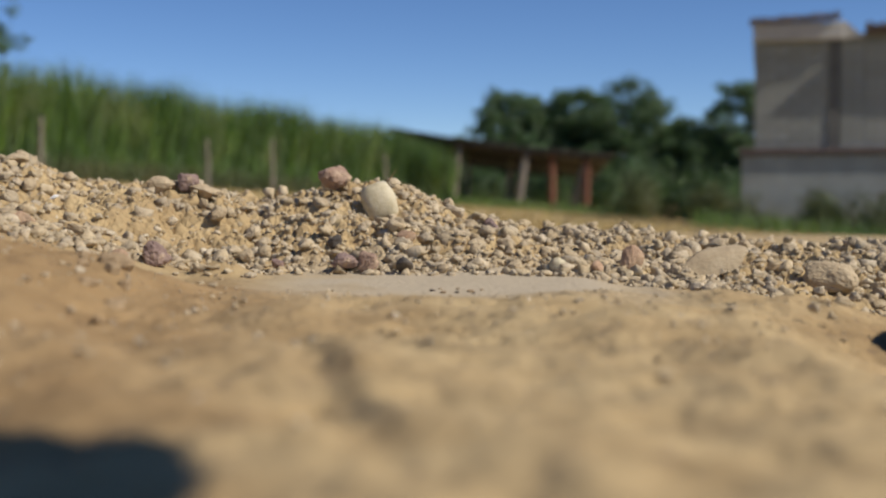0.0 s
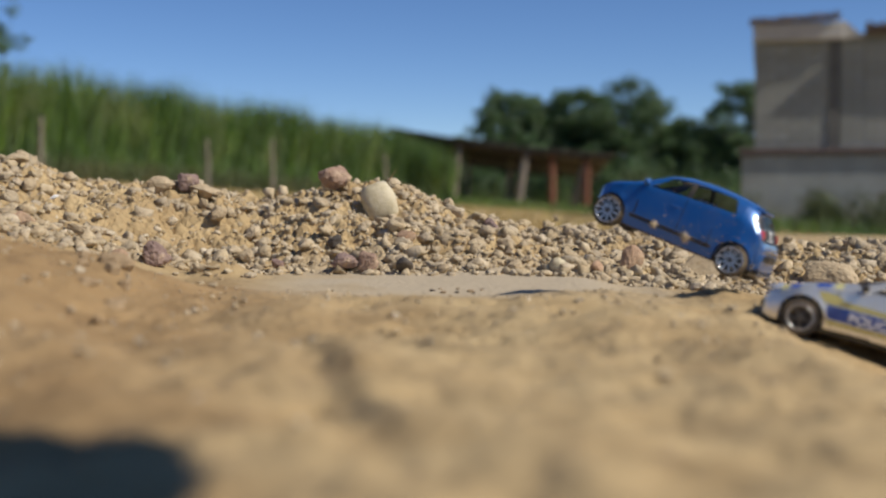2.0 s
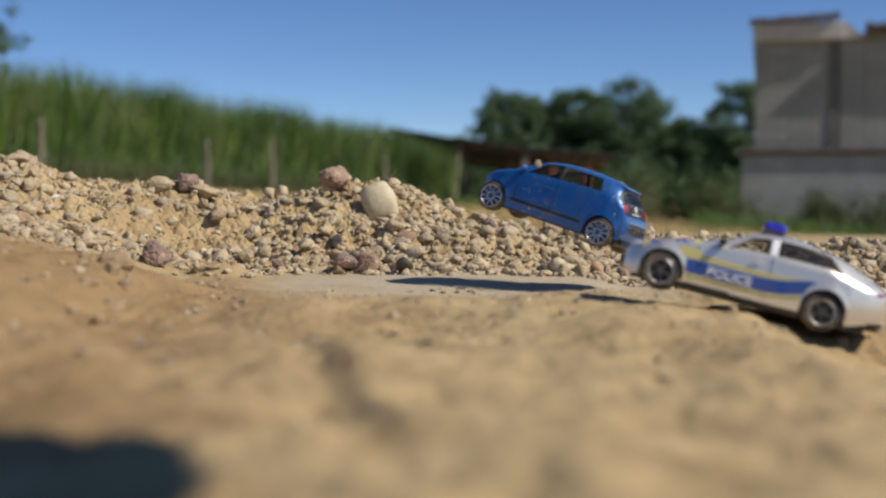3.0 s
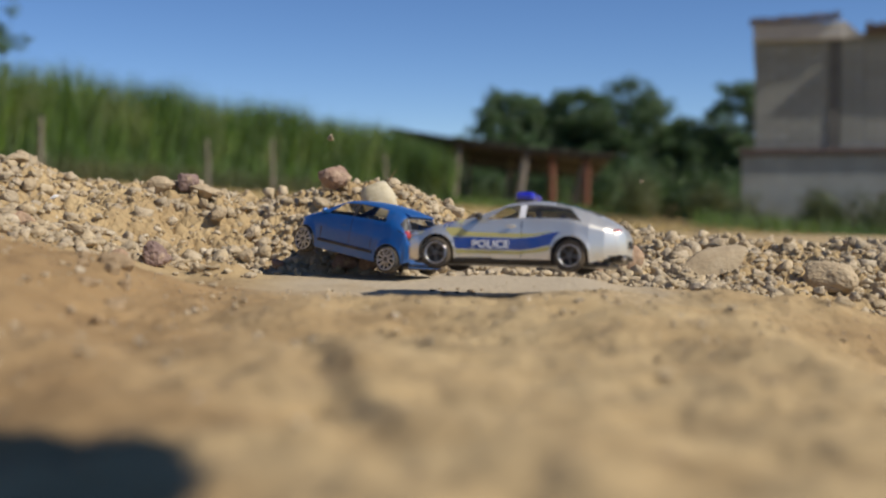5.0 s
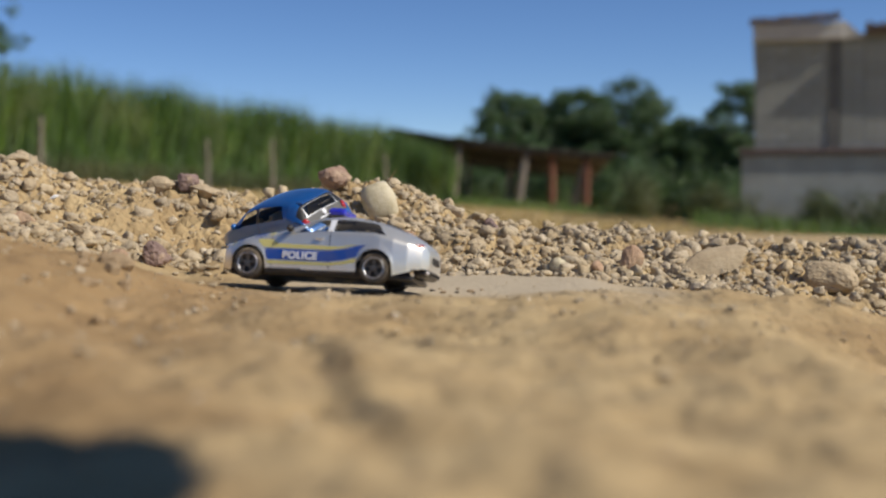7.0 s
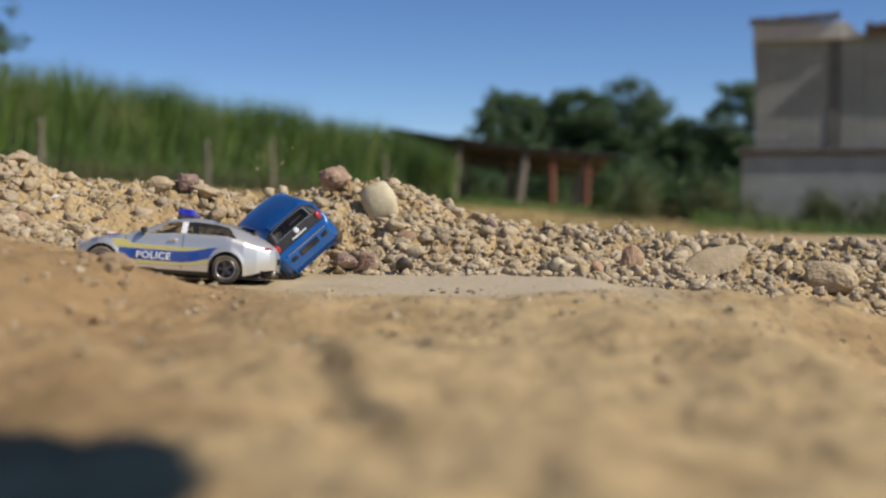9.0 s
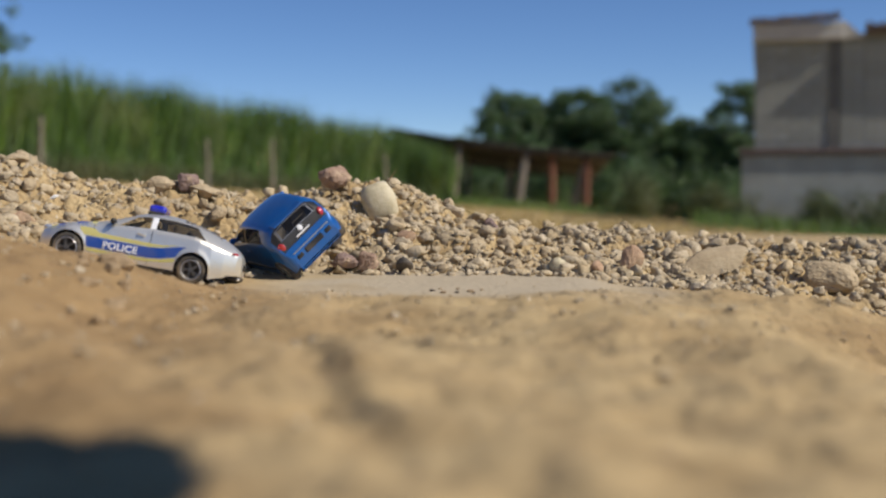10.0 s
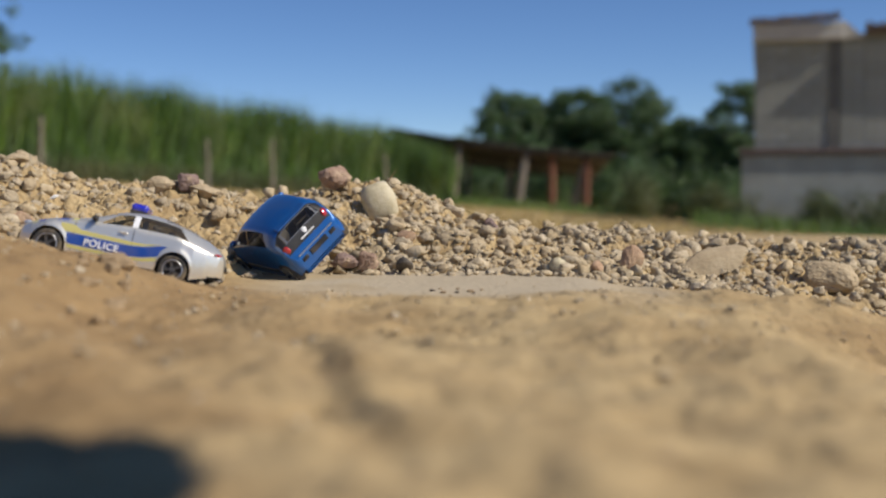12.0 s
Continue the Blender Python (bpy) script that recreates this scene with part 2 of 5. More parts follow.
def land(x, y):
    """Height of the ground at x, y (arrays)."""
    x, y = np.asarray(x, float), np.asarray(y, float)
    ridge = np.interp(x, RIDGE_X, RIDGE_Z)
    fall = np.minimum(ridge, 0.0)
    mound = np.maximum(ridge, 0.0)
    back = smooth01((0.435 - y) / 0.075)
    front = 0.35 + 0.65 * smooth01((y - 0.16) / 0.19)
    base = mound * back * front + fall + np.maximum(0, -x - 0.100) * 0.27 * smooth01((y - 0.36) / 0.06)
    base = base + 0.33 * (np.clip(y, 0.29, 0.382) - 0.345) * smooth01((x - 0.07) / 0.055) - 0.012 * np.exp(-((y - 0.423) / 0.02) ** 2) * smooth01((x - 0.06) / 0.035) - 0.10 * np.clip(y - 0.405, 0, 0.06) * smooth01((x - 0.05) / 0.04)
    base = base + 0.0075 * np.exp(-((x + 0.089) / 0.011) ** 2 - ((y - 0.489) / 0.010) ** 2)
    # shallow trough before the bank, where the cars land
    trough = smooth01((x + 0.085) / 0.03) * smooth01((0.095 - x) / 0.035)
    base = base - 0.0019 * trough * np.exp(-((y - 0.43) / np.where(y < 0.43, 0.06, 0.034)) ** 2)
    # long ridge scraped in the near sand, steep on its far side
    d = x + 0.0085 + 0.20 * (y - 0.177)
    along = smooth01((y - 0.125) / 0.04) * smooth01((0.30 - y) / 0.07)
    base = base + along * (0.0025 * np.exp(-(d / np.where(d < 0, 0.0042, 0.013)) ** 2) - 0.0009 * np.exp(-((d + 0.0075) / 0.004) ** 2))
    near = smooth01((0.46 - y) / 0.08) + smooth01((np.abs(x) - 0.13) / 0.05)
    near = np.clip(near, 0.12, 1)
    base = base + near * (0.0046 * fractal(x, y, 0.045, 2, 1, 0.5) + 0.0030 * fractal(x + 0.55 * y, 0.35 * y, 0.026, 2, 131, 0.5) * smooth01((0.36 - y) / 0.08) + 0.0022 * fractal(x, y, 0.019, 2, 51, 0.5) + 0.0014 * fractal(x, y, 0.008, 3, 9, 0.62))
    base = base - 0.0035 * np.clip(cells(x + 0.003 * fractal(x, y, 0.01, 2, 93), y, 0.017, 91) - 0.55, 0, 1) * smooth01((0.43 - y) / 0.03)
    crest = np.interp(x, CREST_X, CREST_Z)
    foot = np.interp(x, (-0.3, -0.14, -0.11, 0.0, 0.06, 0.12, 0.2), (0.445, 0.47, 0.506, 0.510, 0.503, 0.475, 0.43)) + 0.012 * fractal(x, y * 0, 0.05, 3, 3)
    s = np.clip((y - foot) / (0.60 - foot), 0, 1)
    s = 0.55 * s + 0.45 * smooth01(s)
    rough = (0.008 * fractal(x, y, 0.03, 4, 21, 0.55)) * smooth01(s * 4)
    lumps = 0.0042 * cells(x + 0.004 * fractal(x, y, 0.01, 2, 61), y, 0.0105, 31) + 0.0026 * cells(x, y + 0.003 * fractal(x, y, 0.006, 2, 62), 0.0052, 41) + 0.0030 * fractal(x, y, 0.0042, 3, 71, 0.7)
    rough = rough + (lumps - 0.0018) * smooth01(s * 6)
    pile = base * (1 - s) + crest * s + rough
    down = smooth01((y - 0.62) / 0.22)
    pile = pile * (1 - down) + (-0.02) * down
    out = smooth01((np.hypot(x, y - 0.3) - 0.55) / 0.6)
    return pile * (1 - out) + far_land(x, y) * out


def build_ground():
    grow = np.geomspace(0.004, 420, 70)
    xs = np.concatenate([-0.30 - grow[::-1], np.linspace(-0.30, 0.30, 660), 0.30 + grow])
    ys = np.concatenate([0.06 - grow[::-1], np.linspace(0.06, 0.437, 320), np.linspace(0.438, 0.64, 270), np.linspace(0.642, 0.72, 36), 0.72 + grow])
    gx, gy = np.meshgrid(xs, ys)
    gz = land(gx, gy)
    nx, ny = len(xs), len(ys)
    co = np.stack([gx, gy, gz], -1).reshape(-1, 3)
    i = (np.arange(ny - 1)[:, None] * nx + np.arange(nx - 1)[None, :]).reshape(-1)
    quads = np.stack([i, i + 1, i + nx + 1, i + nx], -1)
    me = bpy.data.meshes.new("ground")
    me.vertices.add(len(co))
    me.vertices.foreach_set("co", co.ravel())
    me.loops.add(quads.size)
    me.loops.foreach_set("vertex_index", quads.ravel())
    me.polygons.add(len(quads))
    me.polygons.foreach_set("loop_start", np.arange(0, quads.size, 4))
    me.update(calc_edges=True)
    ob = link_mesh("ground", me, M["ground"])
    mid = co[quads].mean(1)
    crumbly = (np.abs(mid[:, 0]) < 0.3) & (mid[:, 1] > 0.515) & (mid[:, 1] < 0.66)
    me.polygons.foreach_set("use_smooth", ~crumbly)
    return tagged(ob, "dry tan sandy soil, loosely banked, with grassy field beyond", "ground", kind="structure")


def ground_material():
    """Sand close by, straw-dry and green turf on the field, fine gritty relief."""
    m = material("ground_soil", SAND, 0.95, scale=28, bump=0.75, bump_scale=420, bump_dist=0.0011, spec=0.12, speck=((0.26, 0.185, 0.11), 210, 0.05))
    n, l = m.node_tree.nodes, m.node_tree.links
    b = n["Principled BSDF"]
    sand = b.inputs["Base Color"].links[0].from_socket
    geo = n.new("ShaderNodeTexCoord").outputs["Object"]
    tex = n.new("ShaderNodeTexNoise")
    tex.inputs["Scale"].default_value, tex.inputs["Detail"].default_value = 0.45, 7
    l.new(geo, tex.inputs["Vector"])
    ramp = n.new("ShaderNodeValToRGB")
    ramp.color_ramp.elements[0].position, ramp.color_ramp.elements[0].color = 0.30, (0.12, 0.13, 0.035, 1)
    ramp.color_ramp.elements[1].position, ramp.color_ramp.elements[1].color = 0.46, (0.44, 0.31, 0.13, 1)
    l.new(tex.outputs["Fac"], ramp.inputs["Fac"])
    length = n.new("ShaderNodeVectorMath")
    length.operation = "LENGTH"
    l.new(geo, length.inputs[0])
    mr = n.new("ShaderNodeMapRange")
    mr.inputs["From Min"].default_value, mr.inputs["From Max"].default_value = 2.0, 6.0
    l.new(length.outputs["Value"], mr.inputs["Value"])
    mx = n.new("ShaderNodeMixRGB")
    l.new(mr.outputs[0], mx.inputs["Fac"])
    l.new(sand, mx.inputs["Color1"])
    l.new(ramp.outputs[0], mx.inputs["Color2"])
    # pale trodden strip before the bank, with a ragged edge
    ragged = n.new("ShaderNodeTexNoise")
    ragged.inputs["Scale"].default_value, ragged.inputs["Detail"].default_value = 26, 5
    l.new(geo, ragged.inputs["Vector"])
    wob = n.new("ShaderNodeVectorMath")
    wob.operation = "MULTIPLY_ADD"
    wob.inputs[1].default_value = (0.10, 0.05, 0.0)
    l.new(ragged.outputs["Color"], wob.inputs[0])
    l.new(geo, wob.inputs[2])
    xyz = n.new("ShaderNodeSeparateXYZ")
    l.new(wob.outputs[0], xyz.inputs[0])
    fades = []
    for axis, lo, hi in (("Y", 0.385, 0.47), ("Y", 0.555, 0.53), ("X", -0.03, 0.02), ("X", 0.15, 0.11)):
        fade = n.new("ShaderNodeMapRange")
        fade.inputs["From Min"].default_value, fade.inputs["From Max"].default_value = lo, hi
        l.new(xyz.outputs[axis], fade.inputs["Value"])
        fades.append(fade.outputs[0])
    while len(fades) > 1:
        mu = n.new("ShaderNodeMath")
        mu.operation = "MULTIPLY"
        l.new(fades.pop(), mu.inputs[0])
        l.new(fades.pop(), mu.inputs[1])
        fades.append(mu.outputs[0])
    # browner soil on the left mound and on the ramp
    brown = None
    for lo, hi in ((0.055, -0.03), (0.12, 0.23)):
        fade = n.new("ShaderNodeMapRange")
        fade.interpolation_type = "SMOOTHSTEP"
        fade.inputs["From Min"].default_value, fade.inputs["From Max"].default_value = lo, hi
        l.new(xyz.outputs["X"], fade.inputs["Value"])
        if brown is None:
            brown = fade.outputs[0]
        else:
            most = n.new("ShaderNodeMath")
            most.operation = "MAXIMUM"
            l.new(brown, most.inputs[0])
            l.new(fade.outputs[0], most.inputs[1])
            brown = most.outputs[0]
    fore = n.new("ShaderNodeMapRange")
    fore.inputs["From Min"].default_value, fore.inputs["From Max"].default_value = 0.50, 0.44
    l.new(xyz.outputs["Y"], fore.inputs["Value"])
    both = n.new("ShaderNodeMath")
    both.operation = "MULTIPLY"
    l.new(brown, both.inputs[0])
    l.new(fore.outputs[0], both.inputs[1])
    around = n.new("ShaderNodeMapRange")
    around.interpolation_type = "SMOOTHSTEP"
    around.inputs["From Min"].default_value, around.inputs["From Max"].default_value = 1.1, 0.42
    l.new(length.outputs["Value"], around.inputs["Value"])
    local = n.new("ShaderNodeMath")
    local.operation = "MULTIPLY"
    l.new(both.outputs[0], local.inputs[0])
    l.new(around.outputs[0], local.inputs[1])
    brown = local.outputs[0]
    soil_mix = n.new("ShaderNodeMixRGB")
    soil_mix.blend_type = "MULTIPLY"
    soil_mix.inputs["Color2"].default_value = (0.735, 0.665, 0.62, 1)
    l.new(brown, soil_mix.inputs["Fac"])
    l.new(sand, soil_mix.inputs["Color1"])
    l.new(soil_mix.outputs[0], mx.inputs["Color1"])
    pale = n.new("ShaderNodeMixRGB")
    pale.inputs["Color2"].default_value = (0.47, 0.385, 0.265, 1)
    l.new(fades[0], pale.inputs["Fac"])
    l.new(mx.outputs[0], pale.inputs["Color1"])
    l.new(pale.outputs[0], b.inputs["Base Color"])
    return m


M["ground"] = ground_material()
ground = build_ground()


# ---- reeds, fence, shed, trees, building ----
def land_at(x, y):
    return float(land(np.array([x]), np.array([y]))[0])


def blades(name, spots, height, width, mat, label, category, lean=0.25, kind="stuff", parent=None, curl=3, seed=1):
    """Many narrow curved leaves standing on the given spots."""
    rng = np.random.default_rng(seed)
    n = len(spots)
    ang = rng.uniform(0, 2 * np.pi, n)
    ln = lean * rng.uniform(0.2, 1.0, n)
    h = height(rng, spots)
    side = np.stack([np.cos(ang), np.sin(ang), 0 * ang], -1)
    out = np.stack([-np.sin(ang), np.cos(ang), 0 * ang], -1)
    verts = []
    for k in range(curl):
        f = k / curl
        c = spots + out * (ln * h * f ** 2)[:, None] + np.array([0, 0, 1]) * (h * f)[:, None]
        w = (width * (1 - 0.6 * f) * rng.uniform(0.7, 1.2, n))[:, None]
        verts += [c - side * w, c + side * w]
    verts.append(spots + out * (ln * h)[:, None] + np.array([0, 0, 1]) * h[:, None])
    v = np.stack(verts, 1).reshape(-1, 3)
    per = 2 * curl + 1
    faces = []
    for i in range(n):
        o = i * per
        for k in range(curl - 1):
            faces.append((o + 2 * k, o + 2 * k + 1, o + 2 * k + 3, o + 2 * k + 2))
        faces.append((o + 2 * curl - 2, o + 2 * curl - 1, o + 2 * curl))
    ob = from_arrays(name, v, faces, mat, parent)
    return tagged(ob, label, category, kind=kind)


def reed_line(u):
    """The reed bed's front edge, u from 0 (near end) to 1 (by the shed)."""
    return np.array([-14.0 + 13.3 * u, 23.5 + 25.5 * u])


def build_reeds():
    rng = np.random.default_rng(4)
    n = 29000
    u = rng.uniform(-0.15, 1.09, n)
    d = rng.uniform(0, 1, n) ** 1.6 * 3.0
    bx, by = -14.0 + 13.3 * u - 0.886 * d, 23.5 + 25.5 * u + 0.463 * d
    spots = np.stack([bx, by, land(bx, by) - 0.03], -1)

    def height(r, s):
        wave = 0.55 * fractal(s[:, 0], s[:, 1], 1.7, 3, 31)
        return np.clip((2.86 + 0.008 * (s[:, 1] - 28) + wave - 0.32 * smooth01((s[:, 1] - 43.5) / 5.5)) * r.uniform(0.5, 1.08, len(s)), 0.6, 3.6)
    blades("reed_bed", spots, height, 0.032, M["reed"], "dense tall green reeds standing along the field's edge", "reeds", lean=0.42, seed=6)


def build_reed_tip():
    """Shorter reeds that close in before the shed's end."""
    rng = np.random.default_rng(14)
    n = 3000
    x, y = rng.uniform(-2.9, 0.35, n), rng.uniform(47.2, 49.2, n)
    spots = np.stack([x, y, land(x, y) - 0.03], -1)
    blades("reed_clump", spots, lambda r, p: np.clip((3.0 - 0.36 * (p[:, 0] + 2.2) + 0.4 * fractal(p[:, 0], p[:, 1], 1.2, 2, 33)) * r.uniform(0.6, 1.05, len(p)), 0.4, 3.3), 0.032,
           M["reed"], "green reeds thinning out before the shed's end", "reeds", lean=0.42, seed=16)


def build_fence():
    for x, y, h in ((-9.1, 27.6, 1.45), (-6.35, 33.0, 1.35), (-4.75, 34.0, 1.5), (-1.72, 37.0, 1.45), (-12.4, 22.5, 1.35)):
        p = empty("fence_post", pose(x, y, land_at(x, y), random.uniform(-2, 2), random.uniform(-3, 3), 0), "weathered grey wooden fence post before the reeds", "post", "fence posts")
        bm = tube_bm((0, 0, -0.1), (0, 0, h), 0.058, 0.046, 9)
        part("pole", bm, M["post"], p, smooth=False)


def build_shed():
    """Low open lean-to on leaning posts."""
    x0, x1, y0, y1 = -1.9, 6.2, 44.0, 49.0
    zl, zr = 2.55, 1.60
    gz = -0.3
    s = empty("open_shed", Matrix.Translation((0, 0, -0.0044)) @ Matrix.Scale(1.136, 4), "low open-sided shed with a sloping dark sheet roof", "shed")
    verts, faces = [], []
    nx = 90
    for j, (y, dz) in enumerate(((y0, 0.0), (y1, -0.62))):
        for i in range(nx + 1):
            f = i / nx
            sag = 0.10 * math.sin(f * 3.1) * -1
            z = zl + (zr - zl) * f + dz + sag + 0.022 * math.sin(i * 2 * math.pi / 4)
            verts += [(x0 + (x1 - x0) * f, y, z), (x0 + (x1 - x0) * f, y, z - 0.05)]
    row = 2 * (nx + 1)
    for i in range(nx):
        a0, b0 = 2 * i, row + 2 * i
        faces += [(a0, a0 + 2, b0 + 2, b0), (a0 + 1, b0 + 1, b0 + 3, a0 + 3), (a0, a0 + 1, a0 + 3, a0 + 2), (b0, b0 + 2, b0 + 3, b0 + 1)]
    faces += [(0, row, row + 1, 1), (row - 2, row - 1, 2 * row - 1, 2 * row - 2)]
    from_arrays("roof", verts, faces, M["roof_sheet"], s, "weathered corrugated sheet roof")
    for y, i in [(y, i) for y in (y0 + 0.15, (y0 + y1) / 2, y1 - 0.15) for i in range(4)]:
            bm = bmesh.new()
            f0, f1 = i / 4, (i + 1) / 4
            g = -0.124 * (y - y0)
            za, zb = [zl + (zr - zl) * f - 0.10 * math.sin(f * 3.1) + g - 0.16 for f in (f0, f1)]
            tube_bm((x0 + 0.1 + (x1 - x0 - 0.2) * f0, y, za), (x0 + 0.1 + (x1 - x0 - 0.2) * f1, y, zb), 0.075, 0.075, 6, bm)
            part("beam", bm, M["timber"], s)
    for x, y, lean, mat, r in ((0.48, 44.3, 0.13, "post", 0.12), (0.95, 46.5, 0.05, "post", 0.10), (2.52, 46.5, 0.06, "post", 0.12), (2.85, 44.3, 0.18, "post", 0.16),
                               (3.96, 44.3, 0.0, "red_post", 0.14), (4.95, 44.5, 0.25, "post", 0.14), (5.22, 44.3, 0.02, "red_post", 0.13), (-1.3, 46.5, 0.0, "post", 0.1), (5.6, 48.5, 0.0, "post", 0.1)):
        f = (x - x0) / (x1 - x0)
        top = zl + (zr - zl) * f - 0.10 * math.sin(f * 3.1) - 0.124 * (y - y0) - 0.10
        part("post", tube_bm((x - lean, y, land_at(x, y) - 0.1), (x + lean, y, top), r, r * 0.85, 8), M[mat], s, "rust-red post" if mat == "red_post" else "")


def leaf_cloud(name, centres, radii, count, size, mat, parent, label="", seed=0, flat=0.8, kind="", category=""):
    """Small folded leaves spread over the shells of many clumps."""
    rng = np.random.default_rng(seed)
    centres, radii = np.array(centres), np.array(radii)
    which = rng.choice(len(centres), count, p=radii ** 2 / np.sum(radii ** 2))
    d = rng.normal(size=(count, 3))
    d /= np.linalg.norm(d, axis=1)[:, None]
    r = radii[which] * rng.uniform(0.30, 1.35, count) ** 0.6
    c = centres[which] + d * r[:, None] * np.array([1, 1, flat])
    a = rng.normal(size=(count, 3))
    a /= np.linalg.norm(a, axis=1)[:, None]
    b = np.cross(a, d + 0.3 * rng.normal(size=(count, 3)))
    b /= np.linalg.norm(b, axis=1)[:, None] + 1e-9
    s = (size * rng.uniform(0.6, 1.3, count))[:, None]
    v = np.stack([c - a * s, c + b * s * 0.45 , c + a * s, c - b * s * 0.45], 1).reshape(-1, 3)
    f = np.arange(count * 4).reshape(-1, 4)
    ob = from_arrays(name, v, f, mat, parent, label)
    return tagged(ob, "", category, kind=kind)


def build_tree(x, y, height, spread, seed, leaves=11500, low=0.3, label="broad leafy green tree standing behind the shed", size=0.11):
    rng = random.Random(seed)
    t = empty("tree", pose(x, y, land_at(x, y)), label, "tree", "trees at the field's edge")
    bm = bmesh.new()
    p, r = Vector((0, 0, -0.1)), 0.05 * height * 0.55
    joints = []
    for i in range(6):
        q = p + Vector((rng.uniform(-0.12, 0.12), rng.uniform(-0.12, 0.12), height * 0.13))
        tube_bm(p, q, r, r * 0.82, 9, bm)
        p, r = q, r * 0.82
        joints.append((p.copy(), r))
    centres, radii = [], []
    for i in range(17):
        j, jr = joints[rng.randint(1, 5)]
        ang = i * 2.4 + rng.uniform(-0.4, 0.4)
        reach = spread * rng.uniform(0.35, 0.85)
        tip = j + Vector((math.cos(ang) * reach, math.sin(ang) * reach, height * rng.uniform(0.0, 0.24)))
        tip.z = min(tip.z, height * (0.95 - 0.35 * (reach / spread) ** 2))
        mid = j.lerp(tip, 0.5) + Vector((0, 0, 0.10 * reach))
        tube_bm(j, mid, jr * 0.5, jr * 0.3, 6, bm)
        tube_bm(mid, tip, jr * 0.3, jr * 0.1, 5, bm)
        for c in (mid, tip, tip):
            centres.append(c + Vector((rng.uniform(-0.5, 0.5), rng.uniform(-0.5, 0.5), rng.uniform(-0.3, 0.3))) * spread * 0.25)
            radii.append(spread * rng.uniform(0.12, 0.24))
    # domed crown of many small sprays, thinner towards its rim
    for k in range(95):
        ang, up = rng.uniform(0, 6.28), rng.uniform(low, 1.0)
        wide = spread * math.sqrt(max(0.04, 1 - ((up - 0.45) / 0.58) ** 2))
        out = wide * rng.uniform(0.08, 0.95) ** 0.6
        centres.append(Vector((math.cos(ang) * out, math.sin(ang) * out, height * (up * 0.93 + rng.uniform(-0.04, 0.02)))))
        radii.append(spread * rng.uniform(0.09, 0.21))
    part("trunk", bm, M["bark"], t, smooth=True)
    leaf_cloud("crown", [tuple(c) for c in centres], radii, leaves, size, M["leaf"], t, seed=seed)


def build_bush(x, y, w, h, seed, count=3500, mat="scrub", label="rounded green and straw-coloured bush beside the shed", size=0.07):
    rng = random.Random(seed)
    t = empty("bush", pose(x, y, land_at(x, y)), label, "bush", "bushes")
    bm = bmesh.new()
    cs, rs = [], []
    for i in range(9):
        a, d = rng.uniform(0, 6.28), w * rng.uniform(0.1, 0.8)
        hh = h * rng.uniform(0.35, 0.85) * (1 - 0.45 * (d / w) ** 2)
        tip = (math.cos(a) * d, math.sin(a) * d * 0.7, hh)
        tube_bm((0, 0, -0.05), tip, 0.03, 0.012, 5, bm)
        cs += [tip, (tip[0] * 0.9, tip[1] * 0.9, hh * 0.5)]
        rs += [h * rng.uniform(0.2, 0.32), h * rng.uniform(0.25, 0.38)]
    part("stems", bm, M["bark"], t)
    leaf_cloud("foliage", cs, rs, count, size, M[mat], t, seed=seed)


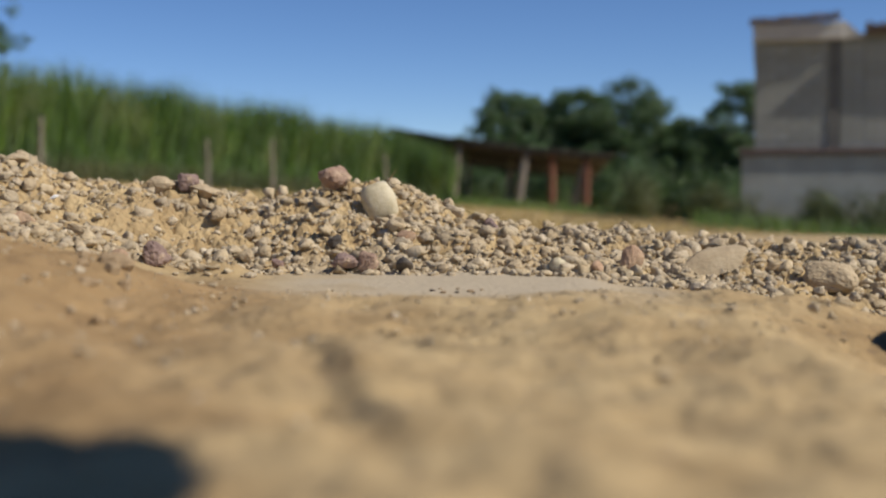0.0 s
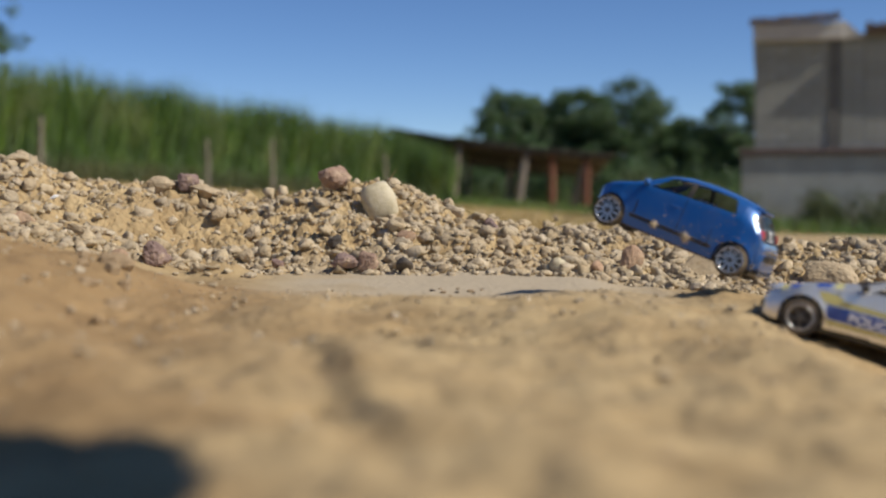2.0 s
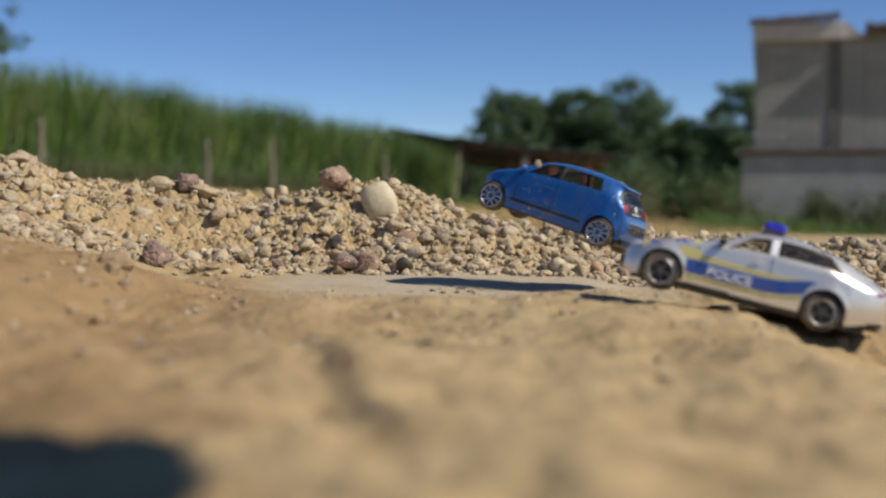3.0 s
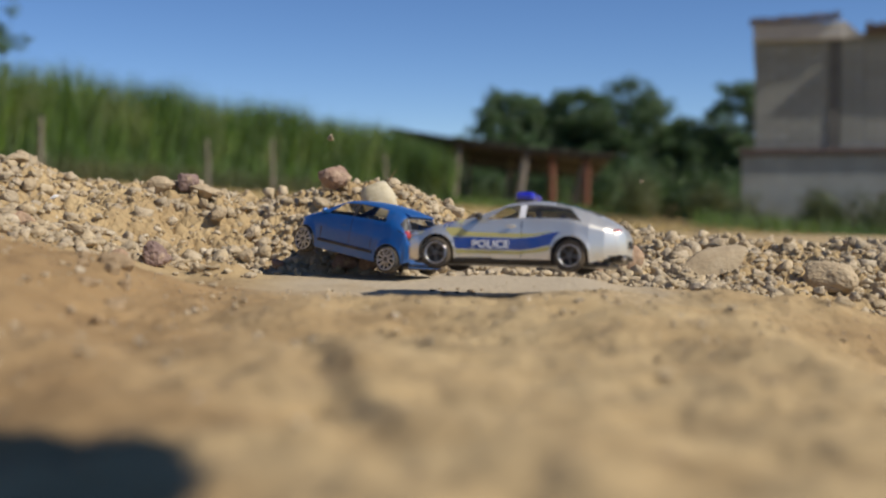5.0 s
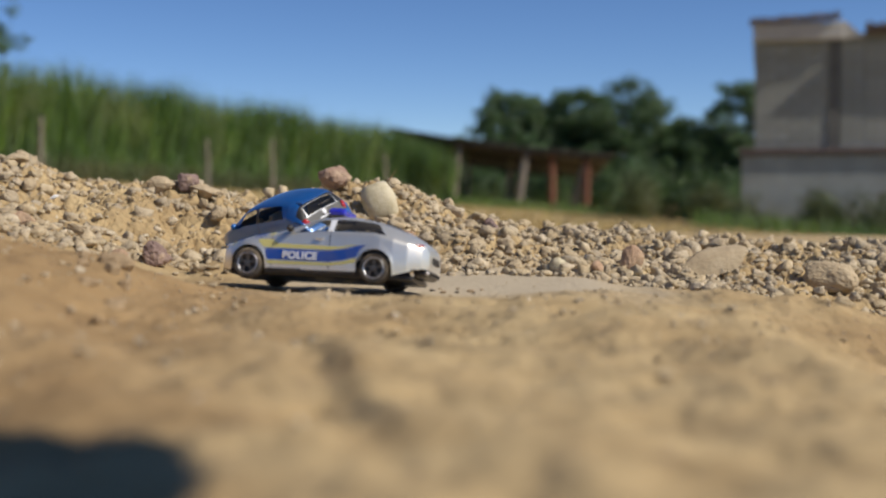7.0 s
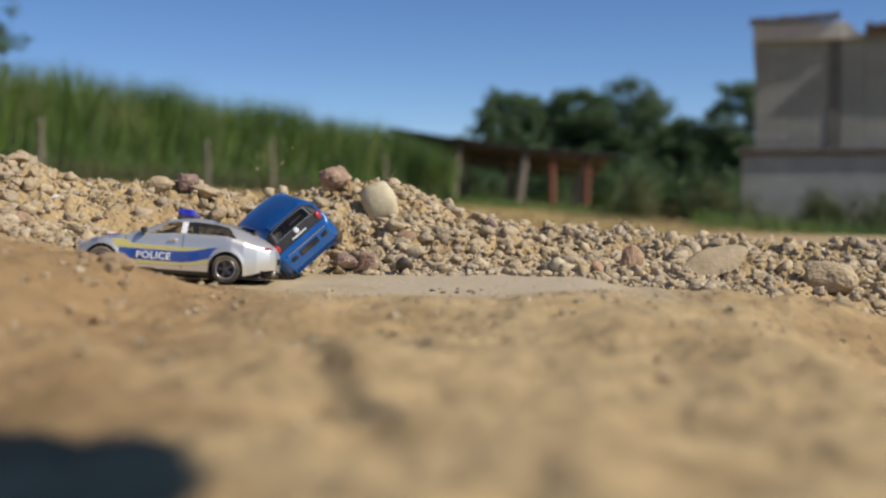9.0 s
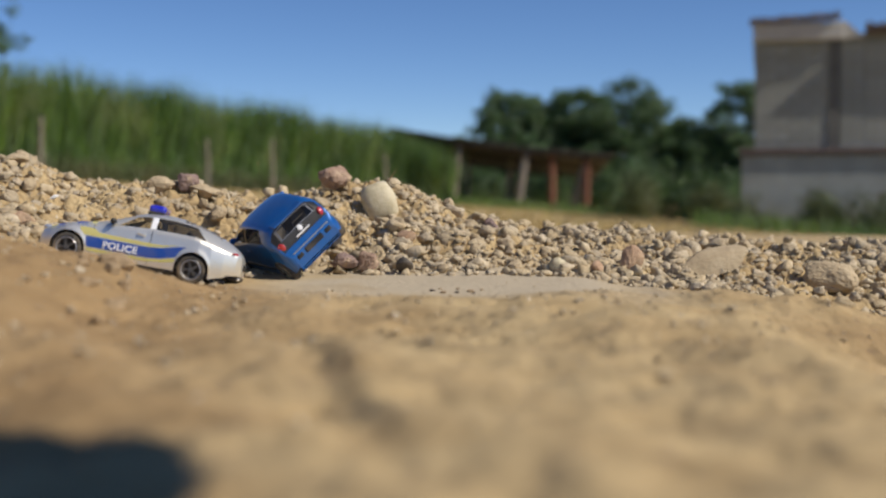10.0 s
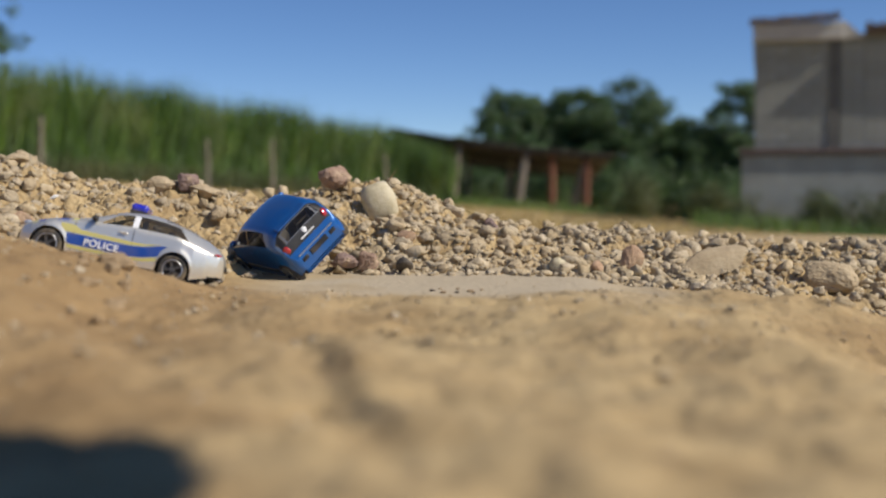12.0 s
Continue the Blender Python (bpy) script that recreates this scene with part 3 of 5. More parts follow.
def build_building():
    """Two-storey block building; the lower storey stands a little forward under a rusty ledge."""
    x0, x1, y0, y1 = 0.0, 9.3, 0.0, 8.8
    gz, zl, zt = -1.2, 1.02, 3.72
    at = pose(7.16, 28.2, 0, 0, 0, -14.6)
    b = empty("block_building", at, "grey concrete-block farm building with tiled roof edge", "building")
    part("lower_wall", box_bm(x0 - 0.25, x1 + 0.2, y0 - 0.3, y1 + 0.2, gz, zl - 0.02, 0.02, 1), M["sunlit_concrete"], b)
    part("upper_wall", box_bm(x0 + 0.03, x1, y0 + 0.03, y1, zl, zt, 0.015, 1), M["concrete"], b)
    part("ledge", box_bm(x0 - 0.30, x1 + 0.3, y0 - 0.38, y1 + 0.3, zl - 0.02, zl + 0.13, 0.02, 1), M["rust"], b, "rust-stained concrete ledge")
    # taller fascia of the end bay, with a sloping cheek
    part("fascia", box_bm(x0 - 0.02, x0 + 1.95, y0 - 0.17, y1 - 3, zt - 0.12, zt + 0.27, 0.02, 1), M["plaster"], b, "pale plastered fascia")
    v = [(x0 + 1.952, y0 - 0.10, zt - 0.1), (x0 + 2.42, y0 - 0.10, zt - 0.1), (x0 + 1.952, y0 - 0.10, zt + 0.32),
         (x0 + 1.952, y1 - 3, zt - 0.1), (x0 + 2.42, y1 - 3, zt - 0.1), (x0 + 1.952, y1 - 3, zt + 0.32)]
    from_arrays("cheek", v, [(0, 1, 2), (5, 4, 3), (0, 3, 4, 1), (1, 4, 5, 2), (2, 5, 3, 0)], M["plaster"], b)
    part("roof_slab", box_bm(x0 + 2.43, x1 + 0.25, y0 - 0.24, y1 + 0.2, zt - 0.02, zt + 0.08, 0.01, 1), M["tile"], b)
    # dark strip that stands for the shade at the pilaster
    part("pilaster_shade", box_bm(x0 + 1.66, x0 + 1.90, y0 - 0.03, y0 + 0.028, zl + 0.135, zt - 0.13), M["shaded_concrete"], b, "pilaster strip with its shade painted dark")
    # roof edge tiles
    tile = bmesh.new()
    bmesh.ops.create_cone(tile, cap_ends=True, segments=10, radius1=0.085, radius2=0.075, depth=0.45, matrix=Matrix.Rotation(math.pi / 2, 4, "X"))
    tme = bpy.data.meshes.new("roof_tile")
    tile.to_mesh(tme)
    tile.free()
    tme.materials.append(M["tile"])
    rng = random.Random(3)
    for i in range(12):
        ob = new("roof_tile", tme)
        ob.parent = b
        ob.matrix_local = pose(x0 - 0.02 + 0.165 * i, y0 - 0.1, zt + 0.335 + rng.uniform(-0.012, 0.012) + 0.006 * i, rng.uniform(-3, 3), 0, rng.uniform(-3, 3))
    for i in range(40):
        ob = new("roof_tile", tme)
        ob.parent = b
        ob.matrix_local = pose(x0 + 2.5 + 0.17 * i, y0 - 0.12, zt + 0.14 + rng.uniform(-0.012, 0.012), rng.uniform(-3, 3), 0, rng.uniform(-3, 3))
    # block courses
    bme = {}
    for w in (0.49, 0.237):
        bb = box_bm(0, w, -0.03, 0.03, 0, 0.187, 0.006, 1)
        me = bpy.data.meshes.new("wall_block")
        bb.to_mesh(me)
        bb.free()
        me.materials.append(M["block"])
        bme[w] = me
    for row in range(12):
        z = zl + 0.14 + row * 0.197
        x = x0 + 0.03
        first = True
        while x < x0 + 5.2:
            w = 0.237 if first and row % 2 else 0.49
            first = False
            cut = min(1.0, (x0 + 1.65 - x) / w) if x < x0 + 1.65 else 1.0
            if cut > 0.08:
                ob = new("wall_block", bme[w])
                ob.parent = b
                ob.matrix_local = pose(x, y0 + 0.028, z) @ Matrix.Diagonal((cut, 1, 1, 1))
            if cut < 1.0:
                x = x0 + 1.915
                continue
            x += w + 0.012


def build_field_grass():
    rng = np.random.default_rng(12)
    n = 9000
    y = rng.uniform(7, 43, n)
    x = rng.uniform(-0.36, 0.42, n) * y
    spots = np.stack([x, y, land(x, y) - 0.01], -1)
    blades("dry_field_grass", spots, lambda r, s: r.uniform(0.04, 0.14, len(s)), 0.012, M["dry_grass"], "short straw-dry grass over the field", "grass", lean=0.7, seed=3)
    n = 5000
    u = rng.uniform(0, 1, n)
    x = np.where(u < 0.5, rng.uniform(-1.0, 8.0, n), rng.uniform(5.5, 12.0, n))
    y = np.where(u < 0.5, rng.uniform(47.0, 49.8, n), rng.uniform(24.5, 27.6, n))
    spots = np.stack([x, y, land(x, y) - 0.01], -1)
    blades("green_verge_grass", spots, lambda r, s: r.uniform(0.15, 0.5, len(s)), 0.014, M["reed"], "rough green grass by the shed and building", "grass", lean=0.6, seed=8)
    n = 7000
    u = rng.uniform(-0.05, 1.0, n)
    d = rng.uniform(-1.3, 0, n)
    x, y = -14.0 + 13.3 * u - 0.886 * d, 23.5 + 25.5 * u + 0.463 * d
    spots = np.stack([x, y, land(x, y) - 0.01], -1)
    blades("reed_edge_grass", spots, lambda r, s: r.uniform(0.2, 0.8, len(s)), 0.014, M["scrub"], "mixed dry and green grass at the reeds' foot", "grass", lean=0.6, seed=9)


def build_far():
    build_reeds()
    build_reed_tip()
    build_fence()
    build_shed()
    for x, y, h, sp, seed, low in ((3.6, 64, 6.4, 2.4, 11, 0.3), (6.9, 65, 6.9, 2.3, 12, 0.2), (9.6, 64, 7.5, 2.9, 13, 0.2), (12.4, 63, 5.3, 2.3, 14, 0.1), (14.9, 62, 7.5, 2.4, 15, 0.1), (17.8, 62, 6.8, 2.6, 16, 0.1), (1.2, 70, 4.0, 2.2, 17, 0.2), (5.4, 67, 5.6, 2.4, 18, 0.05), (8.4, 68, 6.2, 2.4, 19, 0.05), (11.2, 67, 5.6, 2.4, 20, 0.05), (13.4, 66, 5.6, 2.4, 22, 0.03), (15.4, 65, 5.6, 2.2, 23, 0.03), (5.3, 66, 6.3, 2.0, 24, 0.2), (8.2, 66, 6.9, 2.0, 25, 0.2)):
        build_tree(x, y, h, sp, seed, low=low)
    build_tree(-12.45, 31.5, 7.6, 1.75, 21, low=0.2, label="dark leafy tree overhanging the reed bed", size=0.075)
    for k, x in enumerate((-1.6, 0.5, 2.6, 4.6, 6.8, 9.0, 11.2, 13.4, 15.6)):
        build_bush(x * 1.12, 59.0 + (k % 3), 2.1, 2.9 + 0.3 * (k % 2), 60 + k, 3500, "leaf", "dense dark green thicket behind the shed", 0.13)
    build_bush(1.6, 58.5, 1.6, 2.4, 71, 2600, "leaf", "dense dark green thicket behind the shed", 0.13)
    build_bush(7.6, 47.5, 1.7, 1.95, 31)
    build_bush(9.3, 43.0, 1.7, 1.6, 32, label="green scrub bush beside the building")
    build_bush(6.9, 27.0, 0.6, 0.9, 33, 1200, size=0.05, label="green weeds at the building's corner")
    build_bush(8.5, 26.4, 0.9, 1.25, 34, 2600, size=0.05, label="tall weeds before the building's wall")
    build_bush(9.7, 25.9, 0.9, 1.2, 35, 2600, size=0.05, label="tall weeds before the building's wall")
    build_building()
    build_field_grass()


build_far()


# ---- stones, clods and crumbs ----
def lump(seed, points, cuts, rough=0.1, round_off=0.0):
    """Unit broken lump: the hull of a few points, split finer and roughened. Returns vertices and faces."""
    rng = random.Random(seed)
    bm = bmesh.new()
    for _ in range(points):
        d = Vector((rng.gauss(0, 1), rng.gauss(0, 1), rng.gauss(0, 1))).normalized()
        bm.verts.new(d * rng.uniform(0.82, 1.1))
    made = bmesh.ops.convex_hull(bm, input=bm.verts)
    bmesh.ops.delete(bm, geom=[g for g in made["geom_interior"] if isinstance(g, bmesh.types.BMVert)], context="VERTS")
    off = Vector((rng.uniform(-50, 50), rng.uniform(-50, 50), rng.uniform(-50, 50)))
    for _ in range(cuts):
        bmesh.ops.subdivide_edges(bm, edges=bm.edges[:], cuts=1, use_grid_fill=True)
        bmesh.ops.triangulate(bm, faces=bm.faces[:])
        if round_off:
            bmesh.ops.smooth_vert(bm, verts=bm.verts[:], factor=round_off, use_axis_x=True, use_axis_y=True, use_axis_z=True)
    for v in bm.verts:
        n = rough * (noise.noise(v.co * 1.6 + off) + 0.8 * noise.noise(v.co * 4.2 + off) + 0.5 * noise.noise(v.co * 9.0 + off) + 0.35 * noise.noise(v.co * 19.0 + off))
        v.co = v.co * (1 + n)
    bm.verts.index_update()
    vs = np.array([v.co[:] for v in bm.verts])
    fs = np.array([[w.index for w in f.verts] for f in bm.faces])
    bm.free()
    return vs, fs


def stone(name, x, y, z, size, turn, mat, seed, label, rough=0.3, facets=0.95, category="stone", subdiv=4):
    vs, fs = lump(seed, 15 if rough < 0.2 else 17, subdiv, rough * 0.3, 0.75 if rough < 0.2 else 0.3)
    vs = vs / np.abs(vs).max(0)
    ob = from_arrays(name, vs * np.array(size) * MM, fs, M[mat], smooth=rough < 0.2)
    ob.matrix_world = pose(x, y, z, *turn)
    return tagged(ob, label, category, "stones on the bank")


MM = 0.001
stone("rock", -0.0538, 0.590, 0.0425, (9.8, 7, 6.4), (5, 12, 10), "red_stone", 1, "jagged reddish rock on the bank's crest", 0.42, 0.75)


def loaf_cobble():
    """Upright pebble, flat-sided with a rounded head."""
    verts, faces, rows_, cols = [], [], 14, 22
    for i in range(rows_ + 1):
        a = math.pi * (i / rows_ - 0.5)
        for k in range(cols):
            b = 2 * math.pi * k / cols
            f = lambda c, p: math.copysign(abs(c) ** p, c)
            p = Vector((f(math.cos(a), 0.45) * f(math.cos(b), 0.75) * (1 - 0.08 * math.sin(a)), f(math.cos(a), 0.6) * f(math.sin(b), 0.8), f(math.sin(a), 0.8)))
            p = p * (1 + 0.10 * noise.noise(p * 1.3 + Vector((4, 1, 7))) + 0.045 * noise.noise(p * 3.3))
            verts.append((p.x * 7.9 * MM, p.y * 6.2 * MM, p.z * 9.2 * MM))
    for i in range(rows_):
        for k in range(cols):
            faces.append((i * cols + k, i * cols + (k + 1) % cols, (i + 1) * cols + (k + 1) % cols, (i + 1) * cols + k))
    ob = from_arrays("cobble", verts, faces, M["cobble"], smooth=True)
    ob.matrix_world = pose(-0.0298, 0.572, 0.0298, 0, -20, 8)
    tagged(ob, "smooth pale rounded cobble standing upright in the bank", "stone", "stones on the bank")


loaf_cobble()
stone("rock", -0.0408, 0.5070, 0.0052, (6.4, 5, 4.0), (0, 8, 0), "purple_stone", 3, "purplish rock at the bank's foot", 0.4)
stone("rock", -0.0316, 0.5070, 0.0055, (5.0, 5, 4.3), (20, 0, 40), "red_stone", 4, "reddish rock with a pale broken face", 0.4, 0.8)
stone("rock", -0.0162, 0.5045, 0.0038, (4.2, 4, 3.8), (0, 0, 30), "dark_stone", 5, "small dark stone at the bank's foot", 0.3)
stone("rock", -0.1156, 0.4914, 0.0085, (6.6, 6, 5.4), (0, 30, 20), "purple_stone", 6, "purplish brown rock lodged in the bank", 0.45, 0.8)
stone("rock", -0.1225, 0.588, 0.0395, (5.2, 5, 5.4), (0, -20, 0), "purple_stone", 7, "split purplish rock on the crest", 0.35, 0.9)
stone("rock", -0.1360, 0.586, 0.0380, (7.4, 6, 5.2), (0, 0, 20), "tan_stone", 8, "tan clod-like rock on the crest", 0.4)
stone("rock", -0.1144, 0.585, 0.0345, (9.0, 7, 3.8), (0, 6, 0), "tan_stone", 9, "flat tan stone below the crest", 0.3)
stone("boulder", 0.1165, 0.518, 0.0046, (20.5, 10, 7.2), (0, -21, 5), "tan_stone", 10, "large wedge-shaped tan stone in the bank", 0.22, 0.7)
stone("rock", 0.0805, 0.518, 0.0050, (6.0, 5, 7.0), (0, 5, 30), "pink_stone", 11, "upright pinkish stone lodged at the foot", 0.25, 0.8)
stone("cobble", 0.0485, 0.509, 0.0030, (5.3, 4.5, 3.9), (0, 14, 0), "cobble", 12, "pale rounded cobble at the bank's foot", 0.18, 0.3)
stone("rock", 0.0298, 0.508, 0.0025, (3.7, 3.6, 3.5), (0, 0, 10), "tan_stone", 13, "small tan stone at the bank's foot", 0.3)
stone("boulder", 0.1650, 0.516, -0.0035, (12.6, 10, 8.6), (0, 12, 0), "tan_stone", 14, "large rough tan rock in the bank", 0.2, 0.6)
stone("rock", -0.2050, 0.588, 0.0510, (6.4, 6, 2.9), (0, 4, 0), "tan_stone", 15, "flat tan stone on the bank's crest", 0.3)
stone("rock", -0.1700, 0.489, 0.0225, (8.2, 6, 4.2), (0, 10, 0), "pink_stone", 16, "broad dusty stone in the bank", 0.3)
stone("rock", -0.1462, 0.4966, 0.0180, (7.4, 5, 3.2), (0, 14, 0), "tan_stone", 17, "flat dusty stone in the bank", 0.3)
stone("chip", -0.1754, 0.5490, 0.0322, (2.2, 1.6, 1.1), (20, -20, 0), "chip", 18, "small white chip of plaster", 0.3, 0.9, "chip", 2)
stone("clod", -0.0062, 0.385, land_at(-0.0062, 0.385) + 0.0012, (2.6, 2.4, 2.0), (0, 0, 0), "tan_stone", 19, "small clod of earth on the flat sand", 0.4, 0.5, "clod", 3)
stone("clod", -0.0985, 0.366, 0.0120, (6.4, 5, 3.6), (0, 8, 0), "mound_clod", 20, "rounded clod of earth on the near mound", 0.4, 0.4, "clod", 3)
stone("clod", -0.0950, 0.322, 0.0090, (3.8, 3.4, 2.0), (0, 0, 0), "mound_clod", 21, "small clod of earth on the near mound", 0.4, 0.4, "clod", 3)
for k, (x, y, z, r, m) in enumerate(((0.0030, 0.605, 0.0290, 3.6, "tan_stone"), (0.0153, 0.540, 0.0115, 5.0, "tan_stone"), (0.0284, 0.550, 0.0105, 4.8, "tan_stone"), (-0.0158, 0.530, 0.0152, 4.1, "pink_stone"),
                                     (-0.1030, 0.556, 0.0250, 4.8, "tan_stone"), (-0.0836, 0.5226, 0.0070, 4.1, "tan_stone"), (-0.1266, 0.4744, 0.0095, 3.7, "pink_stone"), (0.1463, 0.587, 0.0090, 4.6, "tan_stone"),
                                     (0.0237, 0.581, 0.0180, 5.4, "purple_stone"), (0.1091, 0.551, 0.0060, 5.0, "tan_stone"), (0.1700, 0.600, 0.0115, 2.6, "tan_stone"), (-0.0464, 0.529, 0.0125, 4.2, "dark_stone"), (0.0630, 0.596, 0.0150, 5.2, "tan_stone"),
                                     (-0.0900, 0.500, 0.0030, 3.2, "tan_stone"), (-0.0700, 0.512, 0.0040, 3.4, "purple_stone"), (0.0000, 0.508, 0.0025, 3.0, "tan_stone"), (0.0640, 0.508, 0.0030, 3.4, "pink_stone"), (-0.1900, 0.560, 0.0380, 4.2, "tan_stone"))):
    stone("rock", x, y, z, (r, r * 0.85, r * 0.8), (k * 31 % 40, k * 17 % 30, k * 57), m, 40 + k, "tan angular stone lodged in the bank" if m == "tan_stone" else "reddish brown stone lodged in the bank", 0.36, 0.7, subdiv=3)

# dark crumbs on the trodden strip
for k in range(8):
    x, y, r = -0.004 + 0.0026 * k + 0.0012 * math.sin(k * 2.7), 0.441 + 0.006 * math.sin(k * 1.9), 0.9 + 0.35 * math.sin(k * 4.1)
    stone("crumb", x, y, land_at(x, y) + 0.0002, (r * 1.4, r, r * 0.6), (0, 0, 40 * k), "dark_stone" if k % 3 == 0 else "mound_clod", 170 + k, "small brown crumb of earth on the trodden strip", 0.4, category="clod", subdiv=2)

# dry twig by the cobble
twig = tube_bm((-0.0275, 0.590, 0.0385), (-0.0225, 0.588, 0.0455), 0.0004, 0.0002, 6)
tagged(part("twig", twig, M["straw"]), "thin dry straw stalk by the pale cobble", "twig")

LUMPS = [lump(100 + i, 13, 1, 0.42, 0.22) for i in range(20)]
LUMP_MESHES = []
for vs, fs in [lump(300 + i, 13, 1, 0.4, 0.2) for i in range(14)]:
    me = bpy.data.meshes.new("clod")
    me.from_pydata([tuple(v) for v in vs], [], [tuple(f) for f in fs])
    me.materials.append(M["clod_piece"])
    me.polygons.foreach_set("use_smooth", [True] * len(me.polygons))
    LUMP_MESHES.append(me)
SMALL = [lump(200 + i, 10, 0, 0.1) for i in range(10)]


def scatter(name, x, y, r, bases, mat, label, sink=0.25, seed=0, flat=0.8):
    """Joins many turned and scaled lumps lying on the ground."""
    rng = np.random.default_rng(seed)
    n = len(x)
    z = land(x, y)
    which = rng.integers(0, len(bases), n)
    vv, ff, count = [], [], 0
    for i in range(n):
        vs, fs = bases[which[i]]
        e = Euler(rng.uniform(0, 6.28, 3)).to_matrix()
        q = (vs * rng.uniform(0.7, 1.15, 3)) @ np.array(e).T
        q[:, 2] *= flat
        vv.append(q * r[i] + np.array([x[i], y[i], z[i] + r[i] * (flat - sink - 0.25)]))
        ff.append(fs + count)
        count += len(vs)
    v, f = np.concatenate(vv), np.concatenate(ff)
    me = bpy.data.meshes.new(name)
    me.vertices.add(len(v))
    me.vertices.foreach_set("co", v.ravel())
    me.loops.add(f.size)
    me.loops.foreach_set("vertex_index", f.ravel().astype(np.int32))
    me.polygons.add(len(f))
    me.polygons.foreach_set("loop_start", np.arange(0, f.size, 3))
    me.update(calc_edges=True)
    me.polygons.foreach_set("use_smooth", [len(bases) > 12] * len(f))
    return tagged(link_mesh(name, me, mat), label, "rubble", kind="stuff")


def bank_density(x, y):
    """Where clods lie thick: all over the bank, sparser on its sandy left shoulder."""
    foot = np.interp(x, (-0.3, -0.14, -0.11, 0.0, 0.06, 0.12, 0.2), (0.445, 0.47, 0.506, 0.510, 0.503, 0.475, 0.43))
    d = smooth01((y - foot + 0.012) / 0.016) * smooth01((0.70 - y) / 0.06)
    patch = fractal(x, y, 0.045, 2, 77)
    sandy = smooth01((0.0 - x) / 0.05) * (0.80 + 0.9 * np.clip(patch, -0.5, 0.3))
    sandy = np.maximum(sandy, smooth01((patch - 0.04) / 0.15) * 0.85)
    sandy = sandy * (1 - 0.75 * np.exp(-((y - foot - 0.012) / 0.018) ** 2))
    d = np.maximum(d, np.exp(-((x + 0.089) / 0.012) ** 2 - ((y - 0.487) / 0.011) ** 2))
    return d * (1 - 0.85 * np.clip(sandy, 0, 1))


def build_rubble():
    rng = np.random.default_rng(18)

    def draw(n, density):
        xs, ys = [], []
        while len(xs) < n:
            x, y = rng.uniform(-0.30, 0.30), rng.uniform(0.42, 0.70)
            if rng.uniform() < density(np.array([x]), np.array([y]))[0]:
                xs.append(x)
                ys.append(y)
        return np.array(xs), np.array(ys)
    x, y = draw(300, bank_density)
    r = np.clip(np.exp(rng.normal(-5.9, 0.34, 300)), 0.002, 0.0055)
    z = land(x, y)
    for i in range(300):
        ob = new("clod", LUMP_MESHES[i % 14])
        ob.parent = ground
        ob.matrix_local = Matrix.LocRotScale((x[i], y[i], z[i] + 0.15 * r[i]), Euler(rng.uniform(0, 6.28, 3)), Vector((r[i], r[i] * 0.9, r[i] * 0.8)))
    x, y = draw(8600, bank_density)
    scatter("clods", x, y, np.clip(np.exp(rng.normal(-6.25, 0.46, 8600)), 0.0009, 0.0055), LUMPS, M["clod"], "crumbled tan earth clods heaped on the bank", sink=0.42, seed=5)
    x, y = draw(8500, bank_density)
    scatter("gravel", x, y, np.clip(np.exp(rng.normal(-6.9, 0.38, 8500)), 0.0004, 0.0018), SMALL, M["pebble"], "fine grey-tan gravel and crumbs on the bank", seed=6)
    # crumbs strewn on the near sand and the ramp
    n = 1000
    x, y = rng.uniform(-0.16, 0.16, n), 0.13 + 0.29 * rng.uniform(0, 1, n) ** 0.7
    scatter("sand_crumbs", x, y, np.clip(np.exp(rng.normal(-7.5, 0.5, n)), 0.0002, 0.0018), SMALL, M["clod"], "small crumbs of earth strewn over smooth sand", seed=7)


build_rubble()


def build_mound_clods():
    """Soft broken clods lying on the near mound."""
    rng = random.Random(44)
    for i in range(11):
        x = -0.092 + rng.gauss(0, 0.016)
        y = 0.335 + rng.uniform(-0.05, 0.045)
        r = rng.uniform(1.4, 3.6)
        stone("clod", x, y, land_at(x, y) + 0.25 * r * MM, (r * 1.25, r, r * 0.85), (rng.uniform(-30, 30), rng.uniform(-30, 30), rng.uniform(0, 90)), "mound_clod", 140 + i,
                   "crumbling tan clod of earth on the near mound", 0.5, category="clod", subdiv=3)


build_mound_clods()

# unseen flat-headed shape, added only to cast the shadow on the near sand
rings = ((-0.09, 0.013), (0.10, 0.011), (0.28, 0.010), (0.298, 0.028), (0.303, 0.043), (0.310, 0.046), (0.316, 0.042), (0.319, 0.022))
bm = bmesh.new()
rows = [[bm.verts.new((r * math.cos(k * math.pi / 9) * (1 + 0.06 * math.sin(k * 2.3 + i)), r * math.sin(k * math.pi / 9), z)) for k in range(18)] for i, (z, r) in enumerate(rings)]
for u, v in zip(rows[:-1], rows[1:]):
    for k in range(18):
        bm.faces.new((u[k], u[(k + 1) % 18], v[(k + 1) % 18], v[k]))
bm.faces.new(rows[-1])
pole = part("shadow_caster", bm, M["post"], smooth=True)
pole.matrix_world = pose(0.2173, -0.0077, -0.013)
tagged(pole, "unseen flat-headed pole added to cast a shadow", "post")


